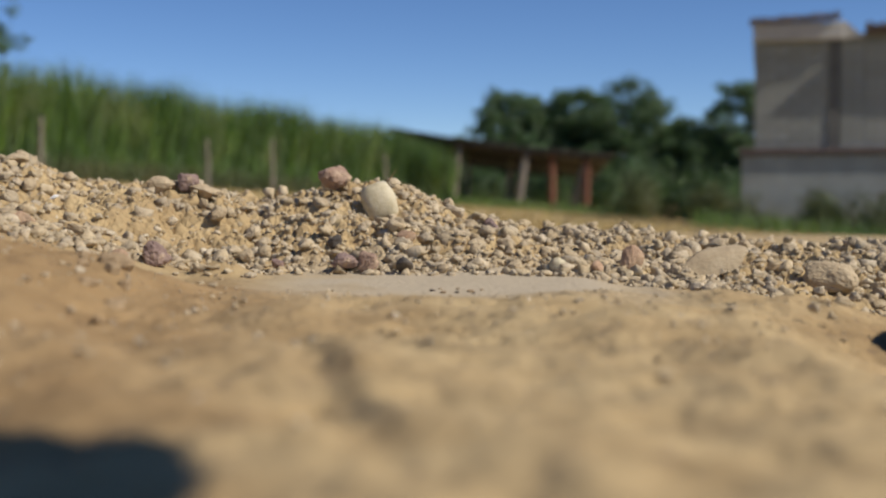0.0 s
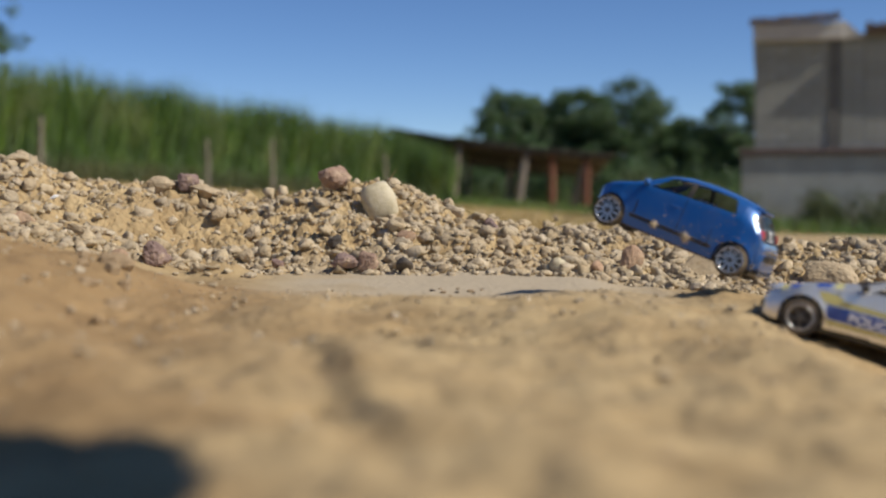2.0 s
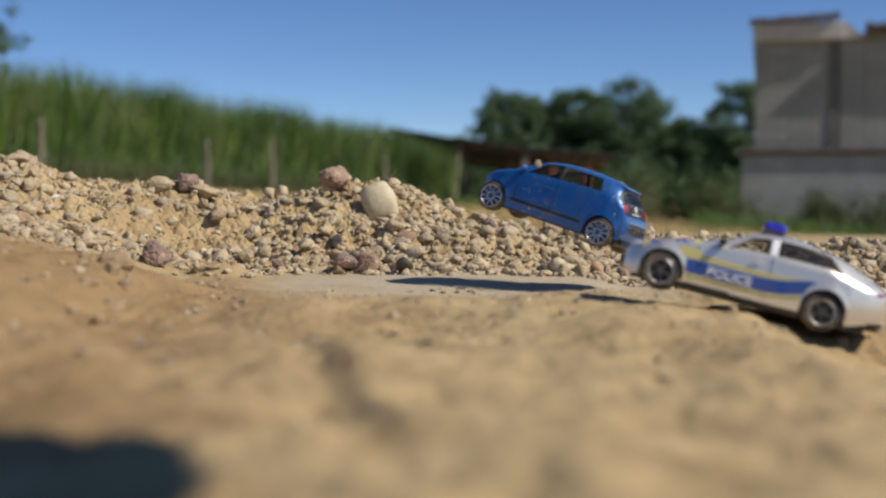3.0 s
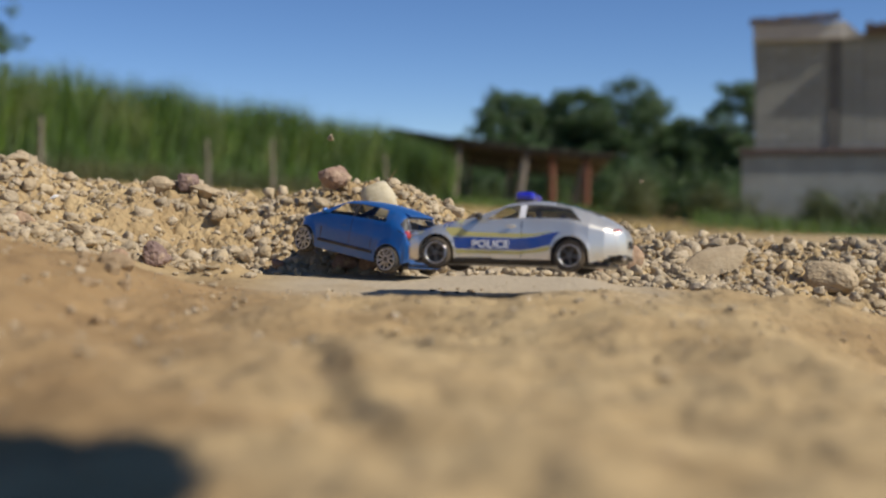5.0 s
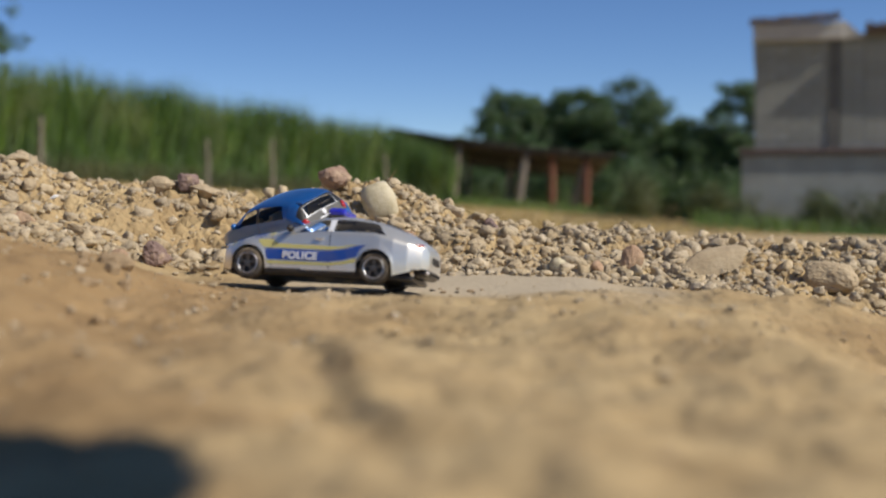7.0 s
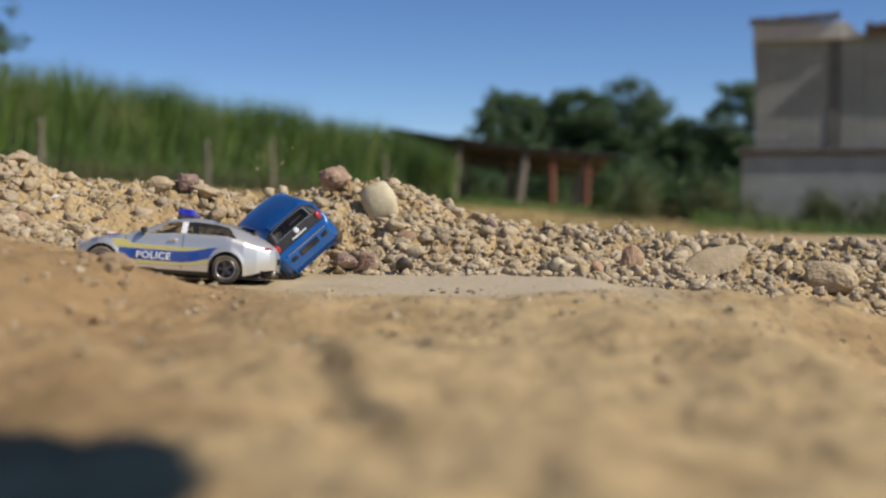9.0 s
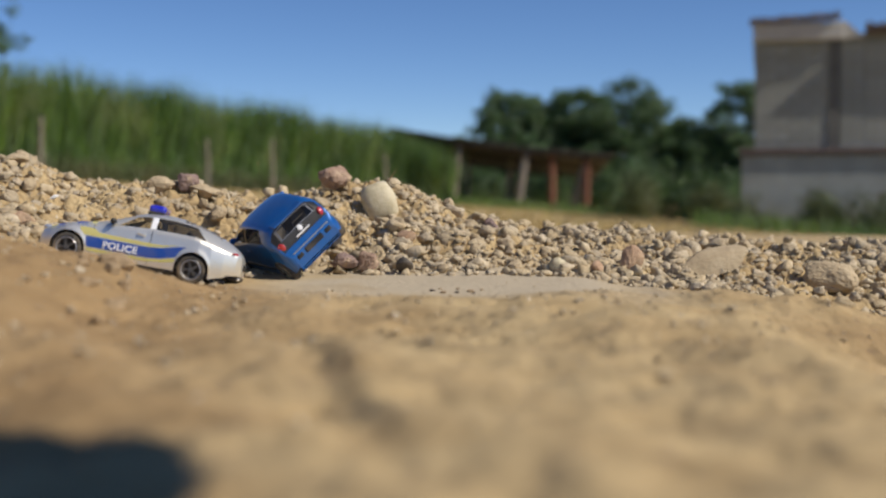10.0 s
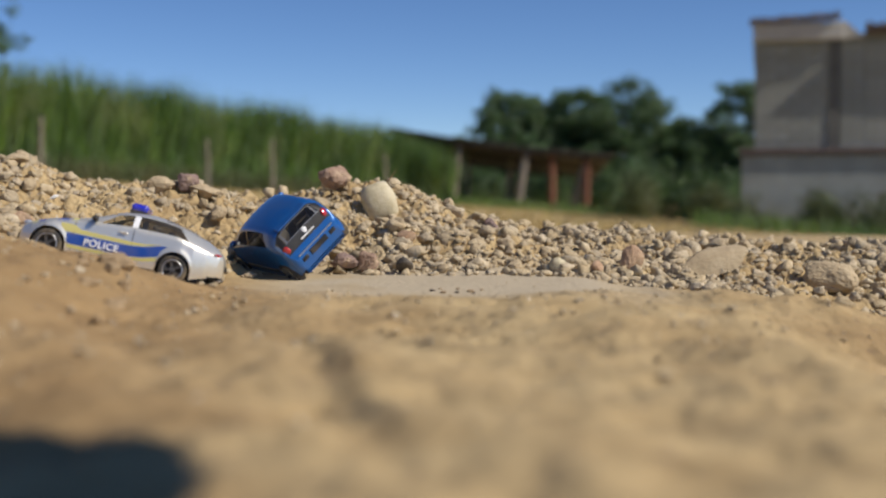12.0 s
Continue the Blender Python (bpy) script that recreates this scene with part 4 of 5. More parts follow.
# ---- toy cars ----
def paint(name, colour, metal, rough, dust, coat=1.0):
    """Glossy toy paint under a thin film of dust."""
    m = bpy.data.materials.new(name)
    m.use_nodes = True
    n, l = m.node_tree.nodes, m.node_tree.links
    b = n["Principled BSDF"]
    co = n.new("ShaderNodeTexCoord").outputs["Object"]
    tex = n.new("ShaderNodeTexNoise")
    tex.inputs["Scale"].default_value, tex.inputs["Detail"].default_value = 130, 9
    tex.inputs["Roughness"].default_value = 0.7
    l.new(co, tex.inputs["Vector"])
    mr = n.new("ShaderNodeMapRange")
    mr.inputs["From Min"].default_value, mr.inputs["From Max"].default_value = 0.42, 0.75
    mr.inputs["To Max"].default_value = dust
    l.new(tex.outputs["Fac"], mr.inputs["Value"])
    mx = n.new("ShaderNodeMixRGB")
    mx.inputs["Color1"].default_value, mx.inputs["Color2"].default_value = (*colour, 1), (0.36, 0.27, 0.16, 1)
    l.new(mr.outputs[0], mx.inputs["Fac"])
    l.new(mx.outputs[0], b.inputs["Base Color"])
    r = n.new("ShaderNodeMapRange")
    r.inputs["To Min"].default_value, r.inputs["To Max"].default_value = rough, min(1.0, rough + 0.5)
    l.new(mr.outputs[0], r.inputs["Value"])
    l.new(r.outputs[0], b.inputs["Roughness"])
    b.inputs["Metallic"].default_value, b.inputs["Coat Weight"].default_value = metal, coat
    b.inputs["Coat Roughness"].default_value = 0.08
    return m


M.update({
    "blue_paint": paint("blue_paint", (0.009, 0.105, 0.345), 0.25, 0.28, 0.12, 0.8),
    "silver_paint": paint("silver_paint", (0.90, 0.855, 0.745), 0.75, 0.33, 0.18, 0.25),
    "livery_blue": paint("livery_blue", (0.010, 0.062, 0.32), 0.0, 0.4, 0.25, 0.5),
    "livery_yellow": paint("livery_yellow", (0.60, 0.54, 0.18), 0.0, 0.45, 0.3, 0.4),
    "white_print": paint("white_print", (0.8, 0.8, 0.8), 0.0, 0.45, 0.3, 0.3),
    "black_plastic": paint("black_plastic", (0.012, 0.012, 0.013), 0.0, 0.4, 0.25, 0.2),
    "gloss_black": paint("gloss_black", (0.008, 0.008, 0.009), 0.0, 0.5, 0.10, 0.04),
    "tyre": paint("tyre", (0.035, 0.032, 0.029), 0.0, 0.85, 0.8, 0.0),
    "chrome": paint("chrome", (0.60, 0.59, 0.57), 0.9, 0.28, 0.3, 0.0),
    "dull_trim": paint("dull_trim", (0.22, 0.23, 0.25), 0.6, 0.35, 0.2, 0.2),
    "dark_rim": paint("dark_rim", (0.085, 0.08, 0.075), 0.3, 0.45, 0.5, 0.2),
    "red_lens": paint("red_lens", (0.42, 0.012, 0.012), 0.0, 0.15, 0.1, 1.0),
    "blue_lens": paint("blue_lens", (0.015, 0.02, 0.46), 0.0, 0.2, 0.12, 1.0),
    "clear_lens": paint("clear_lens", (0.7, 0.7, 0.7), 0.5, 0.15, 0.1, 1.0),
    "seat_plastic": paint("seat_plastic", (0.34, 0.29, 0.24), 0.0, 0.6, 0.2, 0.0),
    "tinted": glass("tinted", (0.03, 0.03, 0.03), 0.05, 0.13),
    "smoked_glass": glass("smoked_glass", (0.02, 0.02, 0.02), 0.05, 0.3),
    "black_glass": glass("black_glass", (0.02, 0.02, 0.022), 0.06, 0.6),
    "dark_glass": glass("dark_glass", (0.02, 0.02, 0.022), 0.12, 0.32),
})


def resample(points, step):
    """Points along a polyline, smoothed, at about equal steps."""
    p = np.array(points, float)
    for _ in range(2):
        q = [p[0]]
        for u, v in zip(p[:-1], p[1:]):
            q += [u * 0.75 + v * 0.25, u * 0.25 + v * 0.75]
        p = np.array(q + [p[-1]])
    d = np.concatenate([[0], np.cumsum(np.linalg.norm(np.diff(p, axis=0), axis=1))])
    s = np.linspace(0, d[-1], int(d[-1] / step) + 1)
    out = np.stack([np.interp(s, d, p[:, 0]), np.interp(s, d, p[:, 1])], -1)
    out[:, 0] = np.minimum.accumulate(out[:, 0] - np.arange(len(out)) * 1e-4)
    return out


def shell(spec, classify, car):
    """Car body: sections swept along the side profile, split into parts by classify(x, y, z, zone, q, top)."""
    prof = resample(spec["profile"], 0.30)
    n_low, n_up, n_roof = 40, 14, 14
    pts, info = [], []
    for x, top in prof:
        w = float(np.interp(x, *spec["width"]))
        belt = min(float(np.interp(x, *spec["belt"])), top - 0.6)
        sill = min(float(np.interp(x, *spec["sill"])), belt - 1.0)
        low = sill
        for ax in spec["axles"]:
            d = spec["arch"] ** 2 - (x - ax) ** 2
            if d > 0:
                low = max(low, spec["wheel_z"] + math.sqrt(d))
        low = min(low, belt - 0.8)
        roof_w = min(float(np.interp(x, *spec["roof_w"])), 0.965 * w)
        edge = belt + (top - belt) * 0.86
        row, tags = [], []
        for k in range(n_low):
            f = k / (n_low - 1)
            z = max(low, sill + (belt - sill) * f)
            g = np.clip((z - sill) / max(belt - sill, 0.1), 0, 1)
            flare = 0.35 * math.exp(-((z - low) / 1.6) ** 2) * (1 if low > sill + 0.2 else 0)
            row.append((w * (0.945 + 0.055 * math.sin(math.pi * (0.12 + 0.76 * g))) + flare, z))
            tags.append(("low", f))
        y0 = row[-1][0]
        for k in range(1, n_up + 1):
            f = k / n_up
            row.append((y0 + (roof_w - y0) * (0.35 * f + 0.65 * f ** 1.4), belt + (edge - belt) * f))
            tags.append(("up", f))
        for k in range(1, n_roof + 1):
            f = k / n_roof
            y = roof_w * (1 - f)
            row.append((y, edge + (top - edge) * (1 - (1 - f) ** 2.6)))
            tags.append(("roof", f))
        arr = np.array(row)
        for _ in range(9):
            mid = (arr[n_low - 4:-2] + 2 * arr[n_low - 3:-1] + arr[n_low - 2:]) / 4
            arr[n_low - 3:-1] = mid
        row = [tuple(p) for p in arr]
        left = [(x, y, z) for y, z in row]
        right = [(x, -y, z) for y, z in row[-2::-1]]
        pts.append(left + right)
        info.append(top)
    tags = tags + tags[-2::-1]
    m = len(tags)
    verts = np.array(pts).reshape(-1, 3)
    groups = {}
    for i in range(len(pts) - 1):
        for j in range(m - 1):
            ids = (i * m + j, i * m + j + 1, (i + 1) * m + j + 1, (i + 1) * m + j)
            c = verts[list(ids)].mean(0)
            half = tags[j] if j < m // 2 else tags[j + 1]
            q = (tags[j][1] + tags[j + 1][1]) / 2 if tags[j][0] == tags[j + 1][0] else half[1]
            zone = tags[j + 1][0] if j < m // 2 else tags[j][0]
            key = classify(c[0], c[1], c[2], zone, q, (info[i] + info[i + 1]) / 2)
            side = 0 if zone == "roof" or key[0] in ("body", "tailgate", "rear_bumper") else (1 if c[1] > 0 else -1)
            if key[0] in ("side_band", "door_seam"):
                side *= 2 + int("lower" in key[2]) + (int(c[0] > 5) + 2 * int(c[0] < -10) if key[0] == "door_seam" else 0)
            groups.setdefault((key, side), []).append(ids)
    # blunt ends
    for i in (0, len(pts) - 1):
        ring = [i * m + j for j in range(m)]
        groups.setdefault((spec["end_parts"][0 if i == 0 else 1], 0), []).append(tuple(ring if i == 0 else ring[::-1]))
    for ((name, mat, label), _), faces in groups.items():
        used = sorted({v for f in faces for v in f})
        back = {v: k for k, v in enumerate(used)}
        from_arrays(name, verts[used] * MM, [tuple(back[v] for v in f) for f in faces], M[mat], car, label, smooth=True)
    return prof


def lathe(profile, sides, axis_y=True):
    """Ring of revolution about the y axis from (radius, y) pairs."""
    v, f = [], []
    k = len(profile)
    for i in range(sides):
        a = 2 * math.pi * i / sides
        v += [(r * math.cos(a) * MM, y * MM, r * math.sin(a) * MM) for r, y in profile]
    for i in range(sides):
        o, p = i * k, ((i + 1) % sides) * k
        f += [(o + j, o + j + 1, p + j + 1, p + j) for j in range(k - 1)]
    return v, f


def make_wheel(car, x, y, z, r, width, rim_r, spokes, rim_mat, double):
    """Tyre with tread blocks; rim with dish, hub and spokes. Outer face towards +y (or -y)."""
    s = 1 if y > 0 else -1
    h = width / 2
    prof = [(rim_r, s * h * 0.9), (rim_r + 0.35, s * h), (r - 0.6, s * h), (r - 0.12, s * h * 0.78), (r, s * h * 0.4), (r, -s * h * 0.4), (r - 0.12, -s * h * 0.78), (r - 0.6, -s * h), (rim_r * 0.5, -s * h * 0.95)]
    v, f = lathe(prof, 40)
    wheel = from_arrays("wheel", v, f, M["tyre"], car, "black rubber-look tyre", smooth=True)
    wheel.matrix_local = pose(x * MM, y * MM, z * MM)
    tread = bmesh.new()
    for i in range(36):
        a = 2 * math.pi * i / 36
        mtx = Matrix.Rotation(-a, 4, "Y") @ Matrix.Translation((r * MM, (0.28 if i % 2 else -0.28) * h * MM, 0)) @ Matrix.Diagonal((0.22 * MM, h * 1.0 * MM, 0.5 * MM, 1))
        bmesh.ops.create_cube(tread, size=1, matrix=mtx)
    part("tread", tread, M["tyre"], wheel)
    v, f = lathe([(rim_r * 0.99, s * h * 0.93), (rim_r * 0.93, s * h * 1.0), (rim_r * 0.86, s * h * 0.95), (rim_r * 0.84, s * h * 0.35), (0.05, s * h * 0.30)], 40)
    from_arrays("rim_well", v, f, M["black_plastic" if rim_mat == "chrome" else "dark_rim"], wheel, smooth=True)
    bm = bmesh.new()
    for i in range(spokes):
        for off in ((-0.13, 0.13) if double else (0,)):
            a = 2 * math.pi * i / spokes + off
            mtx = Matrix.Rotation(-a, 4, "Y") @ Matrix.Translation((rim_r * 0.47 * MM, s * h * 0.80 * MM, 0)) @ Matrix.Diagonal((rim_r * 0.86 * MM, h * 0.30 * MM, (0.32 if double else 0.62) * MM, 1))
            bmesh.ops.create_cube(bm, size=1, matrix=mtx)
    v, f = lathe([(rim_r * 0.99, s * h * 0.95), (rim_r * 0.96, s * h * 1.03), (rim_r * 0.87, s * h * 1.0), (rim_r * 0.86, s * h * 0.6)], 40)
    from_arrays("rim_ring", v, f, M["chrome"], wheel, "thin worn metal rim edge", smooth=True)
    part("spokes", bm, M[rim_mat], wheel, "chromed spokes" if rim_mat == "chrome" else "dark grey spokes")
    bm = bmesh.new()
    bmesh.ops.create_cone(bm, cap_ends=True, segments=16, radius1=rim_r * 0.22 * MM, radius2=rim_r * 0.22 * MM, depth=h * 0.7 * MM, matrix=Matrix.Translation((0, s * h * 0.68 * MM, 0)) @ Matrix.Rotation(math.pi / 2, 4, "X"))
    part("hub", bm, M["dark_rim"], wheel)
    return wheel


def blob(name, c, r, mat, car, label="", rz=0, ry=0):
    bm = bmesh.new()
    bmesh.ops.create_uvsphere(bm, u_segments=16, v_segments=10, radius=1, matrix=Matrix.Translation(Vector(c) * MM) @ Euler((0, radians(ry), radians(rz))).to_matrix().to_4x4() @ Matrix.Diagonal((r[0] * MM, r[1] * MM, r[2] * MM, 1)))
    return part(name, bm, M[mat], car, label, smooth=True)


def slab(name, x0, x1, y0, y1, z0, z1, mat, car, label="", bevel=0.3, tilt=0):
    bm = box_bm(x0 * MM, x1 * MM, y0 * MM, y1 * MM, z0 * MM, z1 * MM, bevel * MM, 2)
    if tilt:
        c = Vector(((x0 + x1) / 2, (y0 + y1) / 2, (z0 + z1) / 2)) * MM
        bmesh.ops.rotate(bm, verts=bm.verts, cent=c, matrix=Matrix.Rotation(radians(tilt), 3, "Y"))
    return part(name, bm, M[mat], car, label)


def interior(car, xf, xr, w, floor, seat_z, mat="seat_plastic"):
    slab("floor_pan", xr, xf, -w, w, floor, floor + 1.0, "black_plastic", car)
    slab("dashboard", xf - 5, xf - 0.5, -w * 0.92, w * 0.92, floor + 1, seat_z + 4.5, "black_plastic", car, bevel=0.8)
    for y in (w * 0.48, -w * 0.48):
        for x in (xf - 15, xf - 27):
            slab("seat", x - 4, x + 3, y - 3.4, y + 3.4, floor + 1, seat_z, mat, car, bevel=0.9)
            slab("seat_back", x - 5.6, x - 3.6, y - 3.4, y + 3.4, seat_z - 1, seat_z + 10.5, mat, car, bevel=0.8, tilt=-12)
    v, f = lathe([(2.0, -0.2), (2.3, 0.0), (2.0, 0.2), (1.75, 0.0), (2.0, -0.2)], 24)
    ob = from_arrays("steering_wheel", v, f, M["black_plastic"], car, smooth=True)
    ob.matrix_local = pose((xf - 6.5) * MM, w * 0.48 * MM, (seat_z + 4.3) * MM, 0, 0, 90) @ pose(0, 0, 0, 25, 0, 0)


def build_hatchback():
    car = empty("toy_hatchback", pose(0, 0, 0), "small metallic blue toy hatchback with chrome wheels, dusty", "toy car")
    body, black = ("body", "blue_paint", "metallic blue body"), ("tailgate", "gloss_black", "glossy black tailgate panel")
    spec = {
        "profile": [(28.9, 4.6), (29.5, 8.2), (28.3, 12.4), (25.2, 15.1), (20.5, 16.7), (15.8, 18.2), (9, 23.0), (5.5, 24.5), (0, 25.5), (-8, 25.9), (-16, 25.4), (-21.8, 24.4), (-24.3, 23.2), (-26.8, 18.8), (-28.4, 14.8), (-30.0, 12.4), (-30.7, 8.8), (-29.7, 5.2)],
        "width": ((-30.7, -30.1, -29.0, -27.0, -22, -12, 10, 20, 24.5, 27.5, 29.5), (10.2, 11.8, 12.9, 13.6, 14.4, 14.7, 14.7, 14.3, 13.1, 10.8, 7.0)),
        "belt": ((-30, -20, 0, 15, 22, 30), (15.0, 18.6, 17.6, 17.0, 14.8, 10.5)),
        "sill": ((-31, -29, -26, 24, 28, 30), (6.2, 4.8, 3.1, 3.1, 3.8, 5.2)),
        "roof_w": ((-30.2, -24.5, -20, 0, 8, 17, 26), (10.4, 9.2, 10.0, 10.8, 11.0, 12.4, 11.0)),
        "axles": (22, -22), "arch": 5.9, "wheel_z": 5.2, "end_parts": (body, body),
    }

    def classify(x, y, z, zone, q, top):
        if zone == "up" and 0.12 < q < 0.9:
            if -1.0 < x < 12.8 - 7.5 * q:
                return ("front_side_window", "tinted", "clear side window")
            if -18.5 + 2.5 * q < x < -2.6:
                return ("rear_side_window", "tinted", "clear side window")
            if -2.6 <= x <= -1.0:
                return ("door_pillar", "black_plastic", "black pillar")
        if zone == "roof" and 8.6 < x < 15.4 and q > 0.08:
            return ("windscreen", "tinted", "clear windscreen")
        if x < -23.8 and 14.0 < top < 23.0 and (zone == "roof" or (zone == "up" and q > 0.45)):
            if 18.2 < top < 22.2 and zone == "roof" and q > 0.12:
                return ("rear_window", "dark_glass", "dark rear window")
            if 17.95 < top < 22.4 and zone == "roof" and q > 0.09:
                return ("window_trim", "dull_trim", "silver rear window trim")
            return black
        if zone == "low" and z < 12 and abs(abs(x - 0.2) - 13.2) < 0.22 and z > 7.6:
            return ("door_seam", "black_plastic", "")
        if zone == "low" and abs(x + 1.9) < 0.22 and z > 7.6:
            return ("door_seam", "black_plastic", "")
        return body
    shell(spec, classify, car)
    interior(car, 16, -24, 11.5, 3.6, 9.5)
    slab("chassis", -28, 27, -10.5, 10.5, 2.4, 4.2, "black_plastic", car, "black plastic underbody", bevel=0.6)
    for s in (1, -1):
        slab("side_strip", -14.2, 14.6, s * 14.55 - 0.35, s * 14.55 + 0.35, 6.0, 7.3, "black_plastic", car, "black rubbing strip", bevel=0.25)
        slab("door_handle", -0.2, 2.4, s * 14.45 - 0.35, s * 14.45 + 0.35, 14.2, 14.9, "blue_paint", car, bevel=0.25)
        blob("mirror", (12.8, s * 14.6, 18.6), (1.1, 1.7, 1.3), "blue_paint", car)
        blob("tail_lamp", (-27.6, s * 11.0, 15.7), (0.7, 1.6, 2.0), "red_lens", car, "red tail lamp", rz=-s * 28, ry=10)
        blob("headlamp", (25.9, s * 9.6, 12.6), (1.0, 1.6, 1.5), "clear_lens", car, "clear headlamp", rz=s * 35)
        for x in (22, -22):
            blob("wheel_well", (x, s * 10.6, 6.6), (5.7, 2.2, 5.2), "black_plastic", car)
    slab("rear_number_panel", -31.0, -30.2, -4.6, 4.6, 8.2, 10.6, "black_plastic", car, "black recessed number panel", bevel=0.2)
    slab("rear_reflector", -30.9, -29.8, 6.2, 9.2, 8.4, 10.2, "black_plastic", car, bevel=0.3)
    slab("rear_reflector", -30.9, -29.8, -9.2, -6.2, 8.4, 10.2, "black_plastic", car, bevel=0.3)
    slab("bumper_trim", -30.75, -30.0, -9.6, 9.6, 11.5, 12.0, "chrome", car, "thin pale trim line on the bumper", bevel=0.15)
    slab("rear_skirt", -30.0, -27.6, -9.8, 9.8, 3.6, 5.6, "black_plastic", car, bevel=0.4)
    slab("spoiler", -25.2, -21.6, -7.8, 7.8, 23.0, 23.7, "blue_paint", car, bevel=0.3, tilt=-12)
    slab("wiper", -26.75, -26.2, -5.2, 1.2, 19.8, 20.2, "black_plastic", car, bevel=0.1)
    blob("badge", (-27.75, 0, 17.0), (0.3, 1.15, 1.25), "white_print", car, "plain white badge", ry=22)
    slab("print_bar", -28.6, -28.1, -3.6, 3.6, 14.9, 15.5, "white_print", car, "white bar of print", bevel=0.1)
    slab("grille", 28.7, 29.55, -5.2, 5.2, 6.0, 8.2, "black_plastic", car, bevel=0.3)
    wheels = [make_wheel(car, x, s * 13.0, 5.2, 5.2, 3.8, 4.35, 10, "chrome", False) for x in (22, -22) for s in (1, -1)]
    return car, wheels


def build_police_car():
    car = empty("toy_police_car", pose(0, 0, 0), "silver toy police coupe with blue and yellow side stripes", "toy car")
    body = ("body", "silver_paint", "silver metallic body")
    spec = {
        "profile": [(33.4, 4.6), (34.3, 7.0), (33.6, 9.4), (31, 11.7), (27, 13.7), (22, 15.1), (16.5, 16.3), (10.5, 17.5), (1, 22.3), (-4, 23.6), (-10, 24.0), (-17, 23.5), (-25, 21.8), (-31.5, 19.2), (-36.3, 16.7), (-38.9, 14.6), (-40.4, 10.6), (-39.0, 6.0)],
        "width": ((-40.4, -39.7, -38, -33.5, -28.5, -24, -5, 12, 24, 29, 32.5, 34.3), (7.6, 9.8, 12.3, 15.0, 16.5, 16.9, 16.0, 16.0, 16.5, 15.2, 12.4, 8.6)),
        "belt": ((-38, -30, -22, -5, 10, 22, 30, 34), (13.2, 14.8, 16.6, 16.4, 15.8, 13.7, 10.6, 7.8)),
        "sill": ((-38, -34, -28, 28, 32, 34), (6.0, 4.6, 2.7, 2.7, 3.2, 4.2)),
        "roof_w": ((-40, -33, -24, -8, 1, 11, 20, 34), (9.8, 8.8, 9.8, 11.0, 11.6, 13.4, 14.2, 12)),
        "axles": (22.5, -22.5), "arch": 6.3, "wheel_z": 5.3, "end_parts": (body, ("rear_bumper", "black_plastic", "black lower bumper")),
    }

    def classify(x, y, z, zone, q, top):
        if zone == "up" and 0.12 < q < 0.88:
            if -5.3 < x < 7.6 - 8.5 * q:
                return ("front_side_window", "smoked_glass", "smoked front side window")
            if -27.0 + 6.0 * q < x < -7.4:
                return ("rear_side_window", "black_glass", "dark rear side window")
            if -7.4 <= x <= -5.3:
                return ("door_pillar", "white_print", "pale centre pillar")
        if zone == "roof" and 1.2 < x < 10.0 and q > 0.07:
            return ("windscreen", "tinted", "clear windscreen")
        if zone == "roof" and -31.5 < x < -16.5 and q > 0.12:
            return ("rear_window", "dark_glass", "smoked rear window")
        if zone == "roof" or (zone == "up" and q > 0.4):
            if 27.6 < x < 29.6 or 13.6 < x < 15.6:
                return ("hood_yellow", "livery_yellow", "yellow band across the bonnet")
            if 24.6 < x < 27.2 or 16.8 < x < 20.6:
                return ("hood_blue", "livery_blue", "blue band across the bonnet")
        if zone == "low" or (zone == "up" and q < 0.12):
            if (abs(x - 14.2) < 0.2 or abs(x + 6.3) < 0.2) and z > 4.6:
                return ("door_seam", "black_plastic", "")
            if x < -35.0 and z < 5.6:
                return ("rear_bumper", "black_plastic", "black lower bumper")
            if z < 3.9 and abs(x) < 16.5:
                return ("side_sill", "black_plastic", "black side sill")
        return body
    shell(spec, classify, car)
    interior(car, 14, -26, 12.5, 3.4, 8.5, "black_plastic")
    slab("chassis", -35, 31, -12, 12, 1.9, 3.8, "black_plastic", car, "black plastic underbody", bevel=0.6)
    for s in (1, -1):
        blob("mirror", (7.8, s * 16.6, 17.6), (1.2, 1.9, 1.2), "gloss_black", car)
        slab("door_handle", -4.2, -1.4, s * 16.35 - 0.3, s * 16.35 + 0.3, 14.4, 15.1, "silver_paint", car, bevel=0.2)
        blob("headlamp", (31.0, s * 10.5, 11.2), (1.8, 2.4, 1.2), "clear_lens", car, "clear headlamp", rz=s * 40)
        blob("tail_lamp", (-37.4, s * 10.6, 13.8), (1.0, 3.2, 0.6), "red_lens", car, "thin red tail lamp", rz=-s * 25)
        blob("exhaust", (-39.2, s * 8.0, 5.0), (1.0, 1.1, 0.8), "chrome", car)
        for x in (22.5, -22.5):
            blob("wheel_well", (x, s * 12.0, 6.8), (6.0, 2.6, 5.4), "black_plastic", car)
    slab("diffuser", -39.4, -34.5, -9.0, 9.0, 3.6, 6.6, "black_plastic", car, "black rear diffuser", bevel=1.2)
    slab("rear_number_panel", -40.7, -39.9, -4.4, 4.4, 8.6, 10.8, "gloss_black", car, bevel=0.2)
    slab("front_intake", 33.5, 34.5, -8, 8, 5.2, 7.4, "black_plastic", car, bevel=0.3)
    bar = slab("roof_light", -8.6, -2.2, -7.6, 7.6, 23.9, 26.8, "blue_lens", car, "rounded blue warning light bar", bevel=1.2)
    slab("light_base", -8.4, -2.2, -7.4, 7.4, 23.0, 24.3, "black_plastic", bar, bevel=0.2)
